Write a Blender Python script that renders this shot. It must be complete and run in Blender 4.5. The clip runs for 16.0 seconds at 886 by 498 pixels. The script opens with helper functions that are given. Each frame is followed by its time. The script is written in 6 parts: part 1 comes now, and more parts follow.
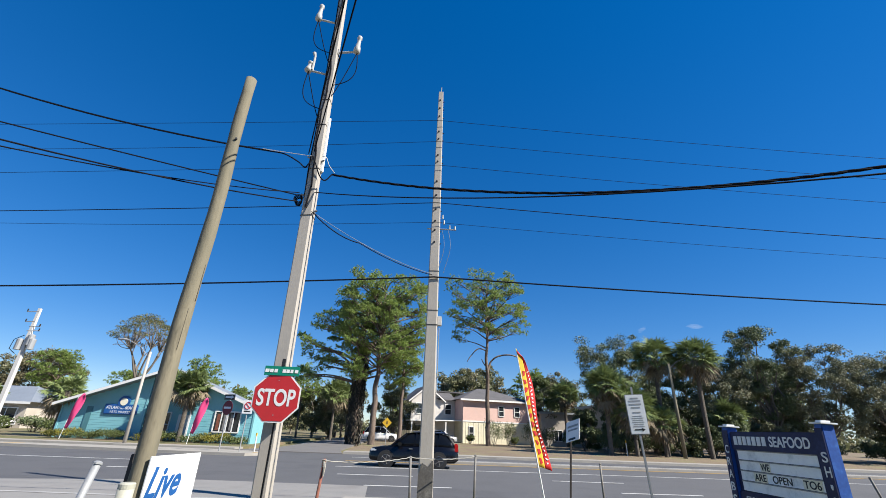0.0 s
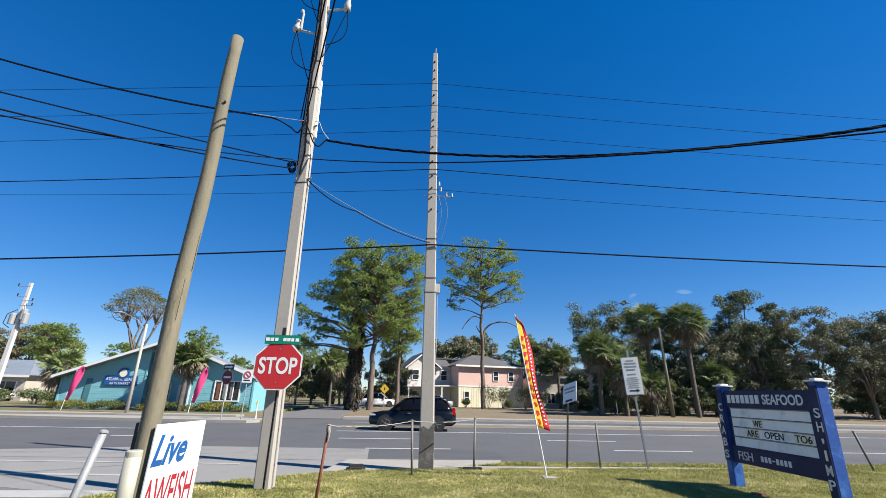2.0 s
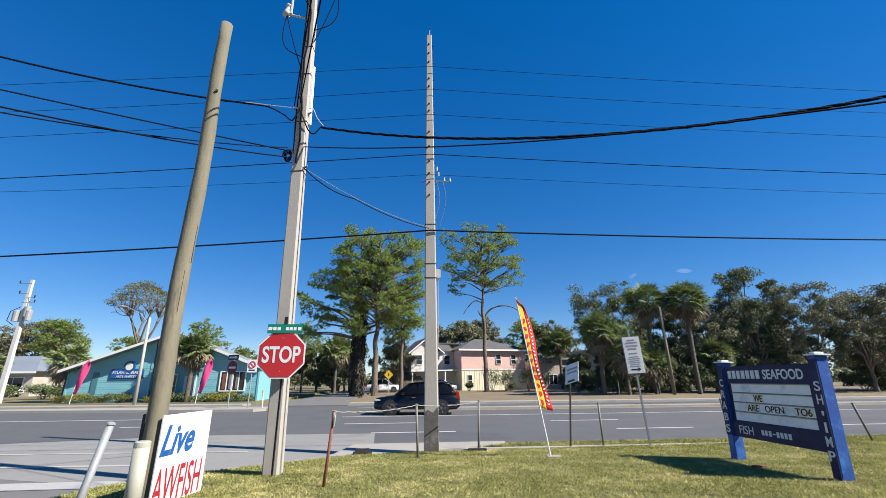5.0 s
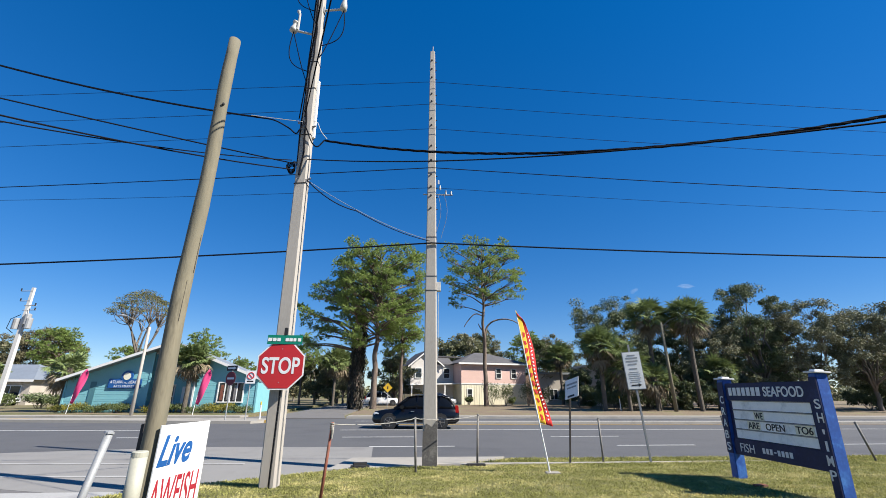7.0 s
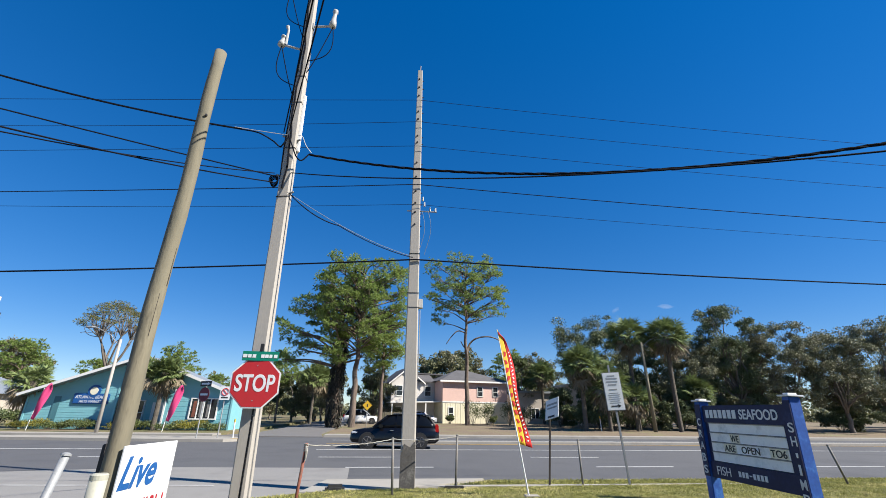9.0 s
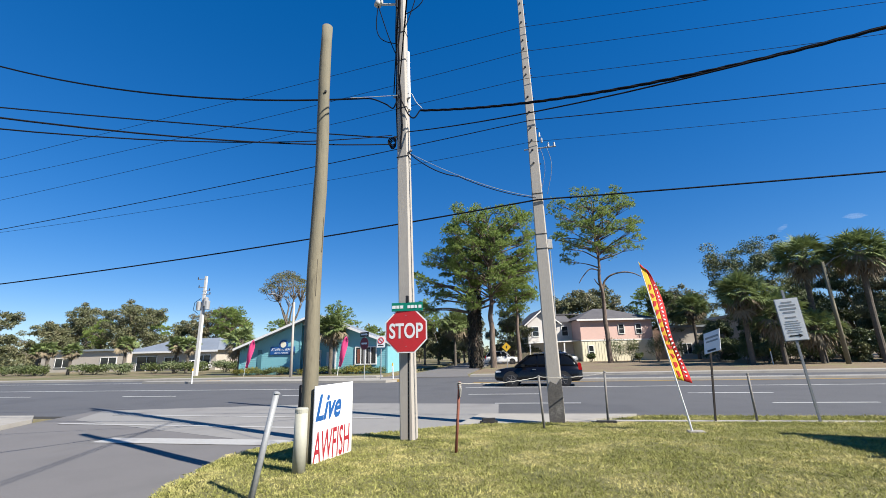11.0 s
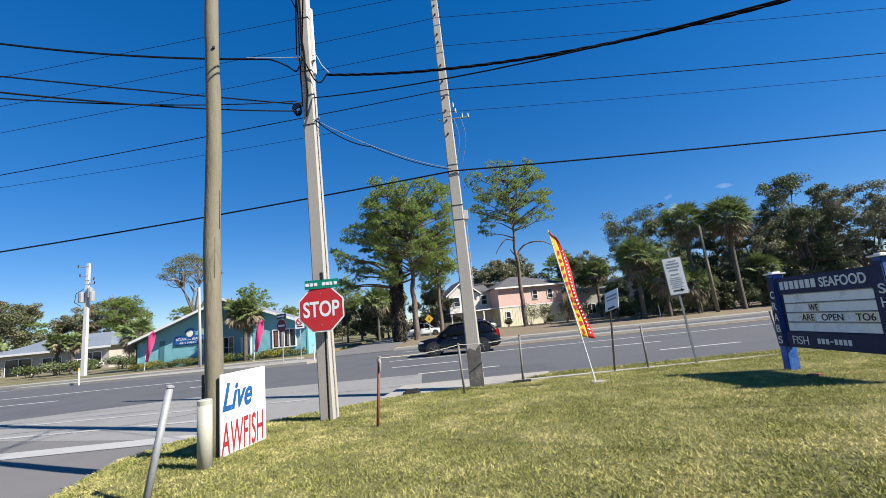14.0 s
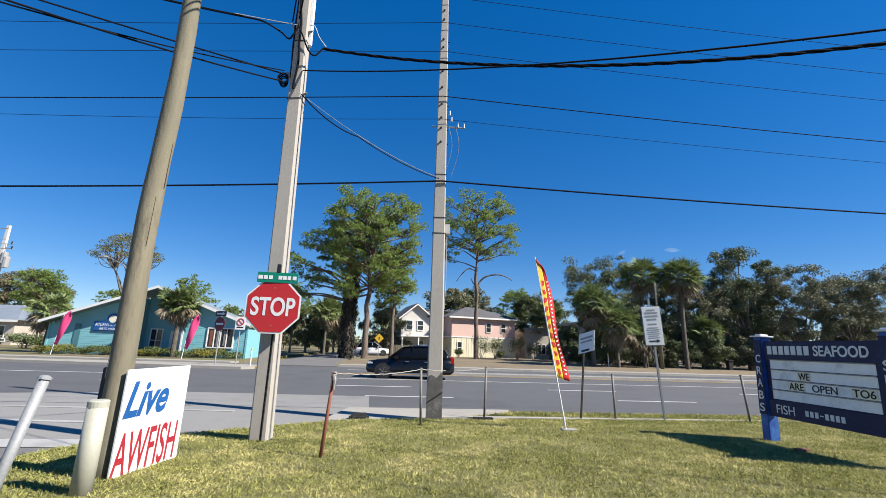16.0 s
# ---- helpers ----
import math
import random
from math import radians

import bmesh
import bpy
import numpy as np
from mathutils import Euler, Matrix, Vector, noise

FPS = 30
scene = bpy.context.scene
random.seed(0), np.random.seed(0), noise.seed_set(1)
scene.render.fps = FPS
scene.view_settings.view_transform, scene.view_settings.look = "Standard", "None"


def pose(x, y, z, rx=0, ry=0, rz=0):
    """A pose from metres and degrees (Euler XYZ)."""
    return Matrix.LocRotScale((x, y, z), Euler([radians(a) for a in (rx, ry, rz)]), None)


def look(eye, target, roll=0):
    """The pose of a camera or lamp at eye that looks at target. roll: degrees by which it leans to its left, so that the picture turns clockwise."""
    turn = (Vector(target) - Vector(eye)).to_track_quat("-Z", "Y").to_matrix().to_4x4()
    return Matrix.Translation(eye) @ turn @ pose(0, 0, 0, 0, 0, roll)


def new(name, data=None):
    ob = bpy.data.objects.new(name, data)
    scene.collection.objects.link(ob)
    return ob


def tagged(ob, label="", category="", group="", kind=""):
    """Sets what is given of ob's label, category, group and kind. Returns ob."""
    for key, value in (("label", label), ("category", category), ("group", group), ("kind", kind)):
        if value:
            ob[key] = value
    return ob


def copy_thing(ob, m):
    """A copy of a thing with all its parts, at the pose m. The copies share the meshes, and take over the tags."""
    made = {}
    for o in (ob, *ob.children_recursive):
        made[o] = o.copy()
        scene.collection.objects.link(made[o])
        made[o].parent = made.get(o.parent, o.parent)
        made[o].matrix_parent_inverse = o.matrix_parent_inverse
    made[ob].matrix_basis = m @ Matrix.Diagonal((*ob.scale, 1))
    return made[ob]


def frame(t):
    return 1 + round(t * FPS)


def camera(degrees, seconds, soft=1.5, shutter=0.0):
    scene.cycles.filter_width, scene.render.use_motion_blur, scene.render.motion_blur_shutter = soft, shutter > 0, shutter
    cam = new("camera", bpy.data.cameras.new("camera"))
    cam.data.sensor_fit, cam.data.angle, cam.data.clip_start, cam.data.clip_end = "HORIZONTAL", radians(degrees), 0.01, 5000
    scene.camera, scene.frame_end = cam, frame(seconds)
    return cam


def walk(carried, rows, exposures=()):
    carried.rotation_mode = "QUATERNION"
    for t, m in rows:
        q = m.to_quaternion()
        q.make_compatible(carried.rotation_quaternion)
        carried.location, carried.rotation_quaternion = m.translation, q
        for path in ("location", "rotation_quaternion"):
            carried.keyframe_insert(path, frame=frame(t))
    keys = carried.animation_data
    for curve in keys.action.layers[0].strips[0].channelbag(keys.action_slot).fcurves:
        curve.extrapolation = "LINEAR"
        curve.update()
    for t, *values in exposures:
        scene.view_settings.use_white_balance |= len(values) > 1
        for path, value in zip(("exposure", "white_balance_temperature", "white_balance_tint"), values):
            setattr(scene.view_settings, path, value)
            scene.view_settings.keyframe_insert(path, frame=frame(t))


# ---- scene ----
cam = camera(93.1, 16.0, soft=0.6)
PATH = [
    (0, (0.272, 0.005, 1.451), (0.224, 1.842, 2.24), 2.3),
    (0.5, (0.212, 0.07, 1.435), (0.191, 1.914, 2.208), 1.9),
    (1, (0.06, 0.134, 1.426), (0.06, 1.994, 2.161), 1.8),
    (1.5, (0.056, 0.149, 1.433), (0.064, 2.026, 2.124), 1.5),
    (2, (0.156, 0.127, 1.433), (0.143, 2.017, 2.088), 1.2),
    (2.5, (0.229, 0.122, 1.431), (0.264, 2.019, 2.061), -0.3),
    (3, (0.217, 0.146, 1.438), (0.31, 2.051, 2.037), -1.1),
    (3.5, (0.188, 0.172, 1.435), (0.299, 2.082, 2.015), -1.5),
    (4, (0.166, 0.175, 1.433), (0.195, 2.091, 2.006), -1.2),
    (4.2, (0.152, 0.182, 1.431), (0.146, 2.099, 2.002), -1.1),
    (6.5, (0.192, 0.07, 1.42), (0.194, 1.963, 2.066), 0.5),
    (7, (0.175, 0.097, 1.417), (0.158, 1.989, 2.064), 0.3),
    (7.5, (0.188, 0.097, 1.42), (0.168, 1.991, 2.062), 0.4),
    (8, (0.2, 0.096, 1.418), (0.196, 1.991, 2.059), 0.3),
    (8.5, (0.195, 0.107, 1.421), (0.207, 2.0, 2.068), 0.2),
    (9, (0.214, 0.108, 1.453), (0.27, 1.973, 2.172), 0.8),
    (9.5, (0.131, 0.115, 1.458), (-0.127, 1.945, 2.223), -0.4),
    (9.7, (0.109, 0.094, 1.46), (-0.386, 1.869, 2.237), -0.6),
    (11.8, (0.144, 0.23, 1.422), (-0.356, 2.139, 1.741), -1.3),
    (12, (0.172, 0.223, 1.425), (-0.209, 2.162, 1.738), -1.9),
    (12.5, (0.248, 0.174, 1.444), (0.15, 2.149, 1.749), -3.3),
    (13, (0.313, 0.183, 1.433), (0.261, 2.157, 1.75), -5.5),
    (13.5, (0.307, 0.245, 1.423), (0.197, 2.217, 1.74), -6.9),
    (14, (0.176, 0.355, 1.414), (0.011, 2.319, 1.754), -5.6),
    (14.5, (0.075, 0.524, 1.4), (0.018, 2.492, 1.749), -2.5),
    (15, (0.103, 0.761, 1.396), (0.069, 2.723, 1.78), -2.7),
    (15.5, (-0.094, 0.96, 1.387), (-0.107, 2.913, 1.817), -1.9),
    (16, (-0.289, 1.264, 1.355), (-0.259, 3.213, 1.802), 1.9),
]
walk(cam, [(t, look(eye, target, roll)) for t, eye, target, roll in PATH])

# ---- world and sun ----
SUN_AZ, SUN_EL = 108.5, 41.5          # clockwise from +y, degrees
world = bpy.data.worlds.new("sky_world")
scene.world = world
world.use_nodes = True
wn, wl = world.node_tree.nodes, world.node_tree.links
sky = wn.new("ShaderNodeTexSky")
sky.sky_type, sky.sun_disc = 'NISHITA', False
sky.sun_elevation, sky.sun_rotation = radians(SUN_EL), radians(SUN_AZ)
sky.air_density, sky.dust_density, sky.ozone_density, sky.altitude = 0.8, 0.0, 5.0, 0
deep = wn.new("ShaderNodeHueSaturation")
deep.inputs["Hue"].default_value = 0.512
deep.inputs["Saturation"].default_value = 1.65
flat = wn.new("ShaderNodeGamma")
flat.inputs[1].default_value = 0.64
wl.new(sky.outputs[0], flat.inputs[0])
wl.new(flat.outputs[0], deep.inputs["Color"])
wl.new(deep.outputs[0], wn["Background"].inputs[0])
wn["Background"].inputs[1].default_value = 0.121
sun = new("sun", bpy.data.lights.new("sun", 'SUN'))
sun.data.energy, sun.data.angle, sun.data.color = 5.0, radians(0.53), (1.0, 0.95, 0.86)
toward = Vector((math.sin(radians(SUN_AZ)) * math.cos(radians(SUN_EL)), math.cos(radians(SUN_AZ)) * math.cos(radians(SUN_EL)), math.sin(radians(SUN_EL))))
sun.matrix_world = look(toward * 60, (0, 0, 0))
scene.view_settings.exposure = 1.05

# ---- materials ----


def mat(name, col, rough=0.8, metal=0.0, var=0.18, s1=1.2, s2=30.0, bump=0.25, depth=0.01, blotch=None, stain_at=0.62, rnd=0.0, island=0.0, stretch=(1, 1, 1), spec=0.5, through_light=0.0):
    """A surface with a broad and a fine variation, stains and fine relief, all at real size."""
    m = bpy.data.materials.new(name)
    m.use_nodes = True
    n, l = m.node_tree.nodes, m.node_tree.links
    p = n["Principled BSDF"]
    p.inputs["Roughness"].default_value, p.inputs["Metallic"].default_value = rough, metal
    p.inputs["Specular IOR Level"].default_value = spec
    tc, mp = n.new("ShaderNodeTexCoord"), n.new("ShaderNodeMapping")
    mp.inputs["Scale"].default_value = stretch
    l.new(tc.outputs["Object"], mp.inputs[0])
    a, b = n.new("ShaderNodeTexNoise"), n.new("ShaderNodeTexNoise")
    for t, s, d in ((a, s1, 4), (b, s2, 5)):
        t.inputs["Scale"].default_value, t.inputs["Detail"].default_value, t.inputs["Roughness"].default_value = s, d, 0.6
        l.new(mp.outputs[0], t.inputs[0])
    add = n.new("ShaderNodeMath")
    add.operation = 'ADD'
    l.new(a.outputs[0], add.inputs[0]), l.new(b.outputs[0], add.inputs[1])
    last = add
    for amount, kind in ((rnd, "ShaderNodeObjectInfo"), (island, "ShaderNodeNewGeometry")):
        if amount:
            src, mul = n.new(kind), n.new("ShaderNodeMath")
            mul.operation = 'MULTIPLY_ADD'
            mul.inputs[1].default_value = amount
            l.new(src.outputs["Random" if kind.endswith("Info") else "Random Per Island"], mul.inputs[0])
            l.new(last.outputs[0], mul.inputs[2])
            sub = n.new("ShaderNodeMath")
            sub.operation = 'SUBTRACT'
            sub.inputs[1].default_value = amount / 2
            l.new(mul.outputs[0], sub.inputs[0])
            last = sub
    rg = n.new("ShaderNodeMapRange")
    rg.inputs[1].default_value, rg.inputs[2].default_value = 0.6, 1.4
    rg.inputs[3].default_value, rg.inputs[4].default_value = 1 - var * 1.6, 1 + var * 1.6
    l.new(last.outputs[0], rg.inputs[0])
    base = n.new("ShaderNodeMix")
    base.data_type = 'RGBA'
    base.inputs["A"].default_value, base.inputs["B"].default_value = (*col, 1), (*(blotch or col), 1)
    if blotch:
        st = n.new("ShaderNodeMapRange")
        st.inputs[1].default_value, st.inputs[2].default_value = stain_at - 0.08, stain_at + 0.1
        mixn = n.new("ShaderNodeMath")
        mixn.operation = 'MULTIPLY_ADD'
        mixn.inputs[1].default_value = 0.35
        l.new(b.outputs[0], mixn.inputs[0]), l.new(a.outputs[0], mixn.inputs[2])
        off = n.new("ShaderNodeMath")
        off.operation = 'SUBTRACT'
        off.inputs[1].default_value = 0.175
        l.new(mixn.outputs[0], off.inputs[0])
        l.new(off.outputs[0], st.inputs[0])
        l.new(st.outputs[0], base.inputs["Factor"])
    else:
        base.inputs["Factor"].default_value = 0
    vm = n.new("ShaderNodeVectorMath")
    vm.operation = 'SCALE'
    l.new(base.outputs["Result"], vm.inputs[0])
    l.new(rg.outputs[0], vm.inputs["Scale"])
    l.new(vm.outputs[0], p.inputs["Base Color"])
    if bump:
        bp = n.new("ShaderNodeBump")
        bp.inputs["Strength"].default_value, bp.inputs["Distance"].default_value = bump, depth
        l.new(b.outputs[0], bp.inputs["Height"])
        l.new(bp.outputs[0], p.inputs["Normal"])
    if through_light:
        tr, ms = n.new("ShaderNodeBsdfTranslucent"), n.new("ShaderNodeMixShader")
        l.new(vm.outputs[0], tr.inputs[0])
        ms.inputs[0].default_value = through_light
        l.new(p.outputs[0], ms.inputs[1]), l.new(tr.outputs[0], ms.inputs[2])
        l.new(ms.outputs[0], n["Material Output"].inputs[0])
    return m


M_ASPHALT = mat("asphalt", (0.084, 0.084, 0.088), 0.85, var=0.16, s1=0.35, s2=60, bump=0.4, depth=0.008, blotch=(0.06, 0.06, 0.064), stain_at=0.58)
M_SIDE = mat("worn_asphalt", (0.136, 0.128, 0.124), 0.85, var=0.14, s1=0.4, s2=50, bump=0.4, depth=0.008, blotch=(0.096, 0.092, 0.088), stain_at=0.6)
M_APRON = mat("apron_concrete", (0.216, 0.208, 0.196), 0.85, var=0.12, s1=0.5, s2=40, bump=0.3, blotch=(0.16, 0.152, 0.144), stain_at=0.58)
M_CONCRETE = mat("pale_concrete", (0.296, 0.276, 0.244), 0.85, var=0.12, s1=0.7, s2=35, bump=0.3, blotch=(0.216, 0.2, 0.176), stain_at=0.58)
M_POLE = mat("pole_concrete", (0.368, 0.336, 0.296), 0.8, var=0.1, s1=1.1, s2=45, bump=0.25, depth=0.004, blotch=(0.304, 0.272, 0.24), stain_at=0.6, stretch=(1, 1, 0.25))
M_PAINT = mat("road_paint", (0.496, 0.496, 0.48), 0.6, var=0.15, s1=1.5, s2=25, bump=0.1, blotch=(0.24, 0.24, 0.24), stain_at=0.62)
M_YELLOW = mat("yellow_road_paint", (0.496, 0.288, 0.04), 0.6, var=0.15, s1=1.5, s2=25, bump=0.1, blotch=(0.24, 0.176, 0.08), stain_at=0.62)
M_SOIL = mat("lawn_thatch", (0.128, 0.12, 0.04), 0.95, var=0.22, s1=0.9, s2=26, bump=0.9, depth=0.03, blotch=(0.17, 0.15, 0.055), stain_at=0.58)
M_FARGRASS = mat("far_grass", (0.12, 0.12, 0.044), 0.95, var=0.25, s1=0.25, s2=6, bump=0.8, depth=0.05, blotch=(0.16, 0.12, 0.072), stain_at=0.5)
M_LITTER = mat("leaf_litter", (0.168, 0.124, 0.08), 0.95, var=0.25, s1=0.4, s2=8, bump=0.8, depth=0.05, blotch=(0.136, 0.136, 0.056), stain_at=0.6)
M_GRASS = mat("grass_blades", (0.29, 0.288, 0.082), 0.85, var=0.26, s1=1.0, s2=6.0, bump=0, island=0.7, blotch=(0.45, 0.395, 0.165), stain_at=0.55, through_light=0.25)
M_WOODPOLE = mat("weathered_pole_wood", (0.188, 0.164, 0.112), 0.9, var=0.26, s1=1.3, s2=14, bump=0.6, depth=0.01, blotch=(0.104, 0.096, 0.068), stain_at=0.54, stretch=(2, 2, 0.45))
M_WOODDARK = mat("dark_post_wood", (0.04, 0.032, 0.028), 0.85, bump=0.4, s1=3, s2=30)
M_GALV = mat("galvanised_steel", (0.288, 0.296, 0.304), 0.65, 0.3, var=0.15, s1=4, s2=50, bump=0.1, blotch=(0.24, 0.216, 0.192), stain_at=0.62)
M_POSTGREY = mat("weathered_post_steel", (0.192, 0.184, 0.172), 0.75, 0.2, var=0.25, s1=6, s2=45, bump=0.2, blotch=(0.128, 0.096, 0.072), stain_at=0.58)
M_PALEPOLE = mat("whitish_pole_concrete", (0.496, 0.48, 0.456), 0.8, var=0.1, s1=1.0, s2=30, bump=0.2)
M_RUST = mat("rusty_red_steel", (0.224, 0.072, 0.044), 0.75, 0.1, var=0.25, s1=5, s2=40, bump=0.4, blotch=(0.096, 0.048, 0.032), stain_at=0.55)
M_BLACK = mat("black_steel", (0.02, 0.02, 0.0224), 0.5, 0.2, s1=5, s2=40, bump=0.15)
M_CABLE = mat("cable_rubber", (0.0103, 0.0112, 0.0155), 0.9, var=0.1, bump=0.1, spec=0.05)
M_CABLEGREY = mat("bare_cable", (0.128, 0.136, 0.16), 0.7, 0.2, var=0.1, bump=0.1)
M_ROPE = mat("dirty_rope", (0.288, 0.272, 0.24), 0.9, bump=0.4, s2=80)
M_CREAM = mat("cream_plastic", (0.368, 0.36, 0.296), 0.55, var=0.08, s1=2, s2=30, bump=0.08, blotch=(0.36, 0.328, 0.256), stain_at=0.64)
# sign red with shade put into it by a darker base colour
M_SHADEDRED = mat("shaded_sign_red", (0.16, 0.016, 0.028), 0.6, var=0.1, s1=1.5, s2=20, bump=0.05)
M_RED = mat("sign_red", (0.44, 0.02, 0.024), 0.4, var=0.06, s1=1.5, s2=20, bump=0.05, blotch=(0.336, 0.024, 0.024), stain_at=0.66)
M_WHITE = mat("sign_white", (0.688, 0.688, 0.679), 0.45, var=0.05, s1=2, s2=20, bump=0.05, blotch=(0.568, 0.559, 0.533), stain_at=0.66)
M_GREEN = mat("sign_green", (0, 0.176, 0.112), 0.4, var=0.08, s1=2, s2=20, bump=0.05)
M_SIGNBACK = mat("letterboard_white", (0.82, 0.82, 0.82), 0.5, var=0.06, s1=1.5, s2=15, bump=0.05, blotch=(0.48, 0.496, 0.512), stain_at=0.6)
# navy with the shade of the sign's front mixed into the colour
M_NAVY = mat("shaded_navy_paint", (0.0072, 0.0112, 0.056), 0.6, var=0.2, s1=2, s2=20, bump=0.15, blotch=(0.016, 0.024, 0.088), stain_at=0.64)
M_BLUE = mat("blue_post_paint", (0.016, 0.08, 0.336), 0.55, var=0.2, s1=2.5, s2=18, bump=0.25, blotch=(0.04, 0.144, 0.4), stain_at=0.62)
M_LETTER = mat("letter_white", (0.671, 0.671, 0.671), 0.5, var=0.05, bump=0)
M_LETTERBLACK = mat("letter_black", (0.016, 0.016, 0.016), 0.5, var=0.05, bump=0)
M_LETTERBLUE = mat("letter_blue", (0.0096, 0.08, 0.264), 0.5, var=0.12, bump=0)
M_LETTERRED = mat("letter_red", (0.304, 0.016, 0.028), 0.5, var=0.15, bump=0)
M_TAN = mat("letter_card", (0.72, 0.68, 0.54), 0.6, var=0.1, bump=0)
M_PORCELAIN = mat("porcelain", (0.416, 0.408, 0.384), 0.35, var=0.08, bump=0.05)
M_FLAGYEL = mat("flag_yellow", (0.704, 0.448, 0.032), 0.75, var=0.08, s1=3, s2=60, bump=0.15, through_light=0.25)
M_FLAGRED = mat("flag_red", (0.576, 0.024, 0.024), 0.75, var=0.1, s1=3, s2=60, bump=0.15, through_light=0.25)
M_PINKFLAG = mat("flag_pink", (0.66, 0.06, 0.2), 0.75, var=0.08, s1=3, s2=60, bump=0.15, through_light=0.25)
M_TEAL = mat("teal_siding", (0.175, 0.4, 0.44), 0.7, var=0.08, s1=0.6, s2=12, bump=0.2, blotch=(0.13, 0.35, 0.395), stain_at=0.6)
# siding teal with a shadow's darkness in the colour
M_TEALSHADE = mat("shaded_teal", (0.06, 0.17, 0.2), 0.6, var=0.08, s1=0.8, s2=14, bump=0.1)
M_PINK = mat("pink_siding", (0.592, 0.4, 0.344), 0.75, var=0.07, s1=0.5, s2=10, bump=0.15)
M_CREAMWALL = mat("cream_siding", (0.64, 0.592, 0.44), 0.75, var=0.07, s1=0.5, s2=10, bump=0.15)
M_PALEWALL = mat("pale_siding", (0.528, 0.496, 0.464), 0.75, var=0.07, s1=0.5, s2=10, bump=0.15)
# grey mixed with a wall's shade in it, used here on window strips
M_SHADEGREY = mat("shaded_grey", (0.16, 0.152, 0.148), 0.85, var=0.1, s1=0.5, s2=14, bump=0.3)
M_VINE = mat("dead_vine", (0.032, 0.028, 0.02), 0.9, var=0.25, s1=0.8, s2=3, bump=0, island=0.5)
M_FOOTPATCH = mat("foot_patch_grey", (0.104, 0.096, 0.088), 0.85, var=0.25, s1=3, s2=30, bump=0.2, blotch=(0.16, 0.152, 0.136), stain_at=0.6)
M_WORN = mat("worn_road_paint", (0.36, 0.352, 0.336), 0.7, var=0.15, s1=1.2, s2=20, bump=0.1, blotch=(0.24, 0.232, 0.224), stain_at=0.56)
M_TRIM = mat("white_trim", (0.671, 0.662, 0.636), 0.6, var=0.05, bump=0.05)
M_STUCCO = mat("beige_stucco", (0.416, 0.368, 0.312), 0.85, var=0.1, s1=0.5, s2=14, bump=0.3, blotch=(0.32, 0.28, 0.232), stain_at=0.62)
M_SHINGLE = mat("grey_shingle", (0.088, 0.084, 0.088), 0.9, var=0.2, s1=0.8, s2=12, bump=0.6, depth=0.02)
M_METALROOF = mat("metal_roof", (0.336, 0.36, 0.376), 0.45, 0.5, var=0.1, s1=0.5, s2=8, bump=0.1)
M_CARGLASS = mat("tinted_car_glass", (0.0048, 0.0056, 0.0072), 0.08, var=0.05, s1=0.8, s2=3, bump=0, spec=0.25)
M_GLASS = mat("window_glass", (0.024, 0.028, 0.032), 0.06, var=0.1, s1=0.8, s2=3, bump=0)
M_BARK = mat("pine_bark", (0.185, 0.14, 0.11), 0.95, var=0.3, s1=1.5, s2=9, bump=0.9, depth=0.04, stretch=(2, 2, 0.5), blotch=(0.072, 0.052, 0.04), stain_at=0.52)
M_BARKGREY = mat("grey_bark", (0.16, 0.136, 0.112), 0.95, var=0.25, s1=1.5, s2=9, bump=0.8, depth=0.03, stretch=(2, 2, 0.5), blotch=(0.096, 0.08, 0.068), stain_at=0.55)
M_PALMBARK = mat("palm_bark", (0.1, 0.084, 0.066), 0.95, var=0.3, s1=2, s2=10, bump=0.9, depth=0.04, stretch=(1, 1, 3))
M_NEEDLE = mat("pine_needles", (0.215, 0.285, 0.075), 0.6, var=0.2, s1=0.35, s2=2, bump=0, island=0.5, through_light=0.45)
M_OAK = mat("oak_leaves", (0.1, 0.128, 0.052), 0.65, var=0.2, s1=0.3, s2=2, bump=0, island=0.55, through_light=0.12, blotch=(0.15, 0.152, 0.07), stain_at=0.6)
M_OAKPALE = mat("dusty_oak_leaves", (0.145, 0.152, 0.08), 0.7, var=0.2, s1=0.3, s2=2, bump=0, island=0.55, through_light=0.12, blotch=(0.18, 0.17, 0.1), stain_at=0.58)
M_OLIVE = mat("olive_leaves", (0.136, 0.132, 0.04), 0.6, var=0.2, s1=0.3, s2=2, bump=0, island=0.5, through_light=0.3)
# paler than M_OAK: distance haze is mixed into the leaf colour
M_FAROAK = mat("pale_hazed_oak_leaves", (0.14, 0.148, 0.07), 0.55, var=0.2, s1=0.3, s2=2, bump=0, island=0.45, through_light=0.3, blotch=(0.21, 0.185, 0.11), stain_at=0.58)
M_AUTUMN = mat("dry_leaves", (0.152, 0.136, 0.072), 0.65, var=0.2, s1=0.3, s2=2, bump=0, island=0.5, through_light=0.25)
M_PALM = mat("palm_fronds", (0.175, 0.22, 0.085), 0.55, spec=0.2, var=0.2, s1=0.6, s2=3, bump=0, island=0.5, through_light=0.2)
M_DEADFROND = mat("dead_fronds", (0.192, 0.152, 0.096), 0.8, var=0.2, s1=1, s2=3, bump=0, island=0.5)
M_SHRUB = mat("shrub_leaves", (0.088, 0.112, 0.032), 0.55, var=0.2, s1=0.8, s2=3, bump=0, island=0.5, through_light=0.25)
M_FARLEAF = mat("yellow_shrub_leaves", (0.192, 0.176, 0.024), 0.55, var=0.2, s1=0.8, s2=3, bump=0, island=0.5, through_light=0.25)
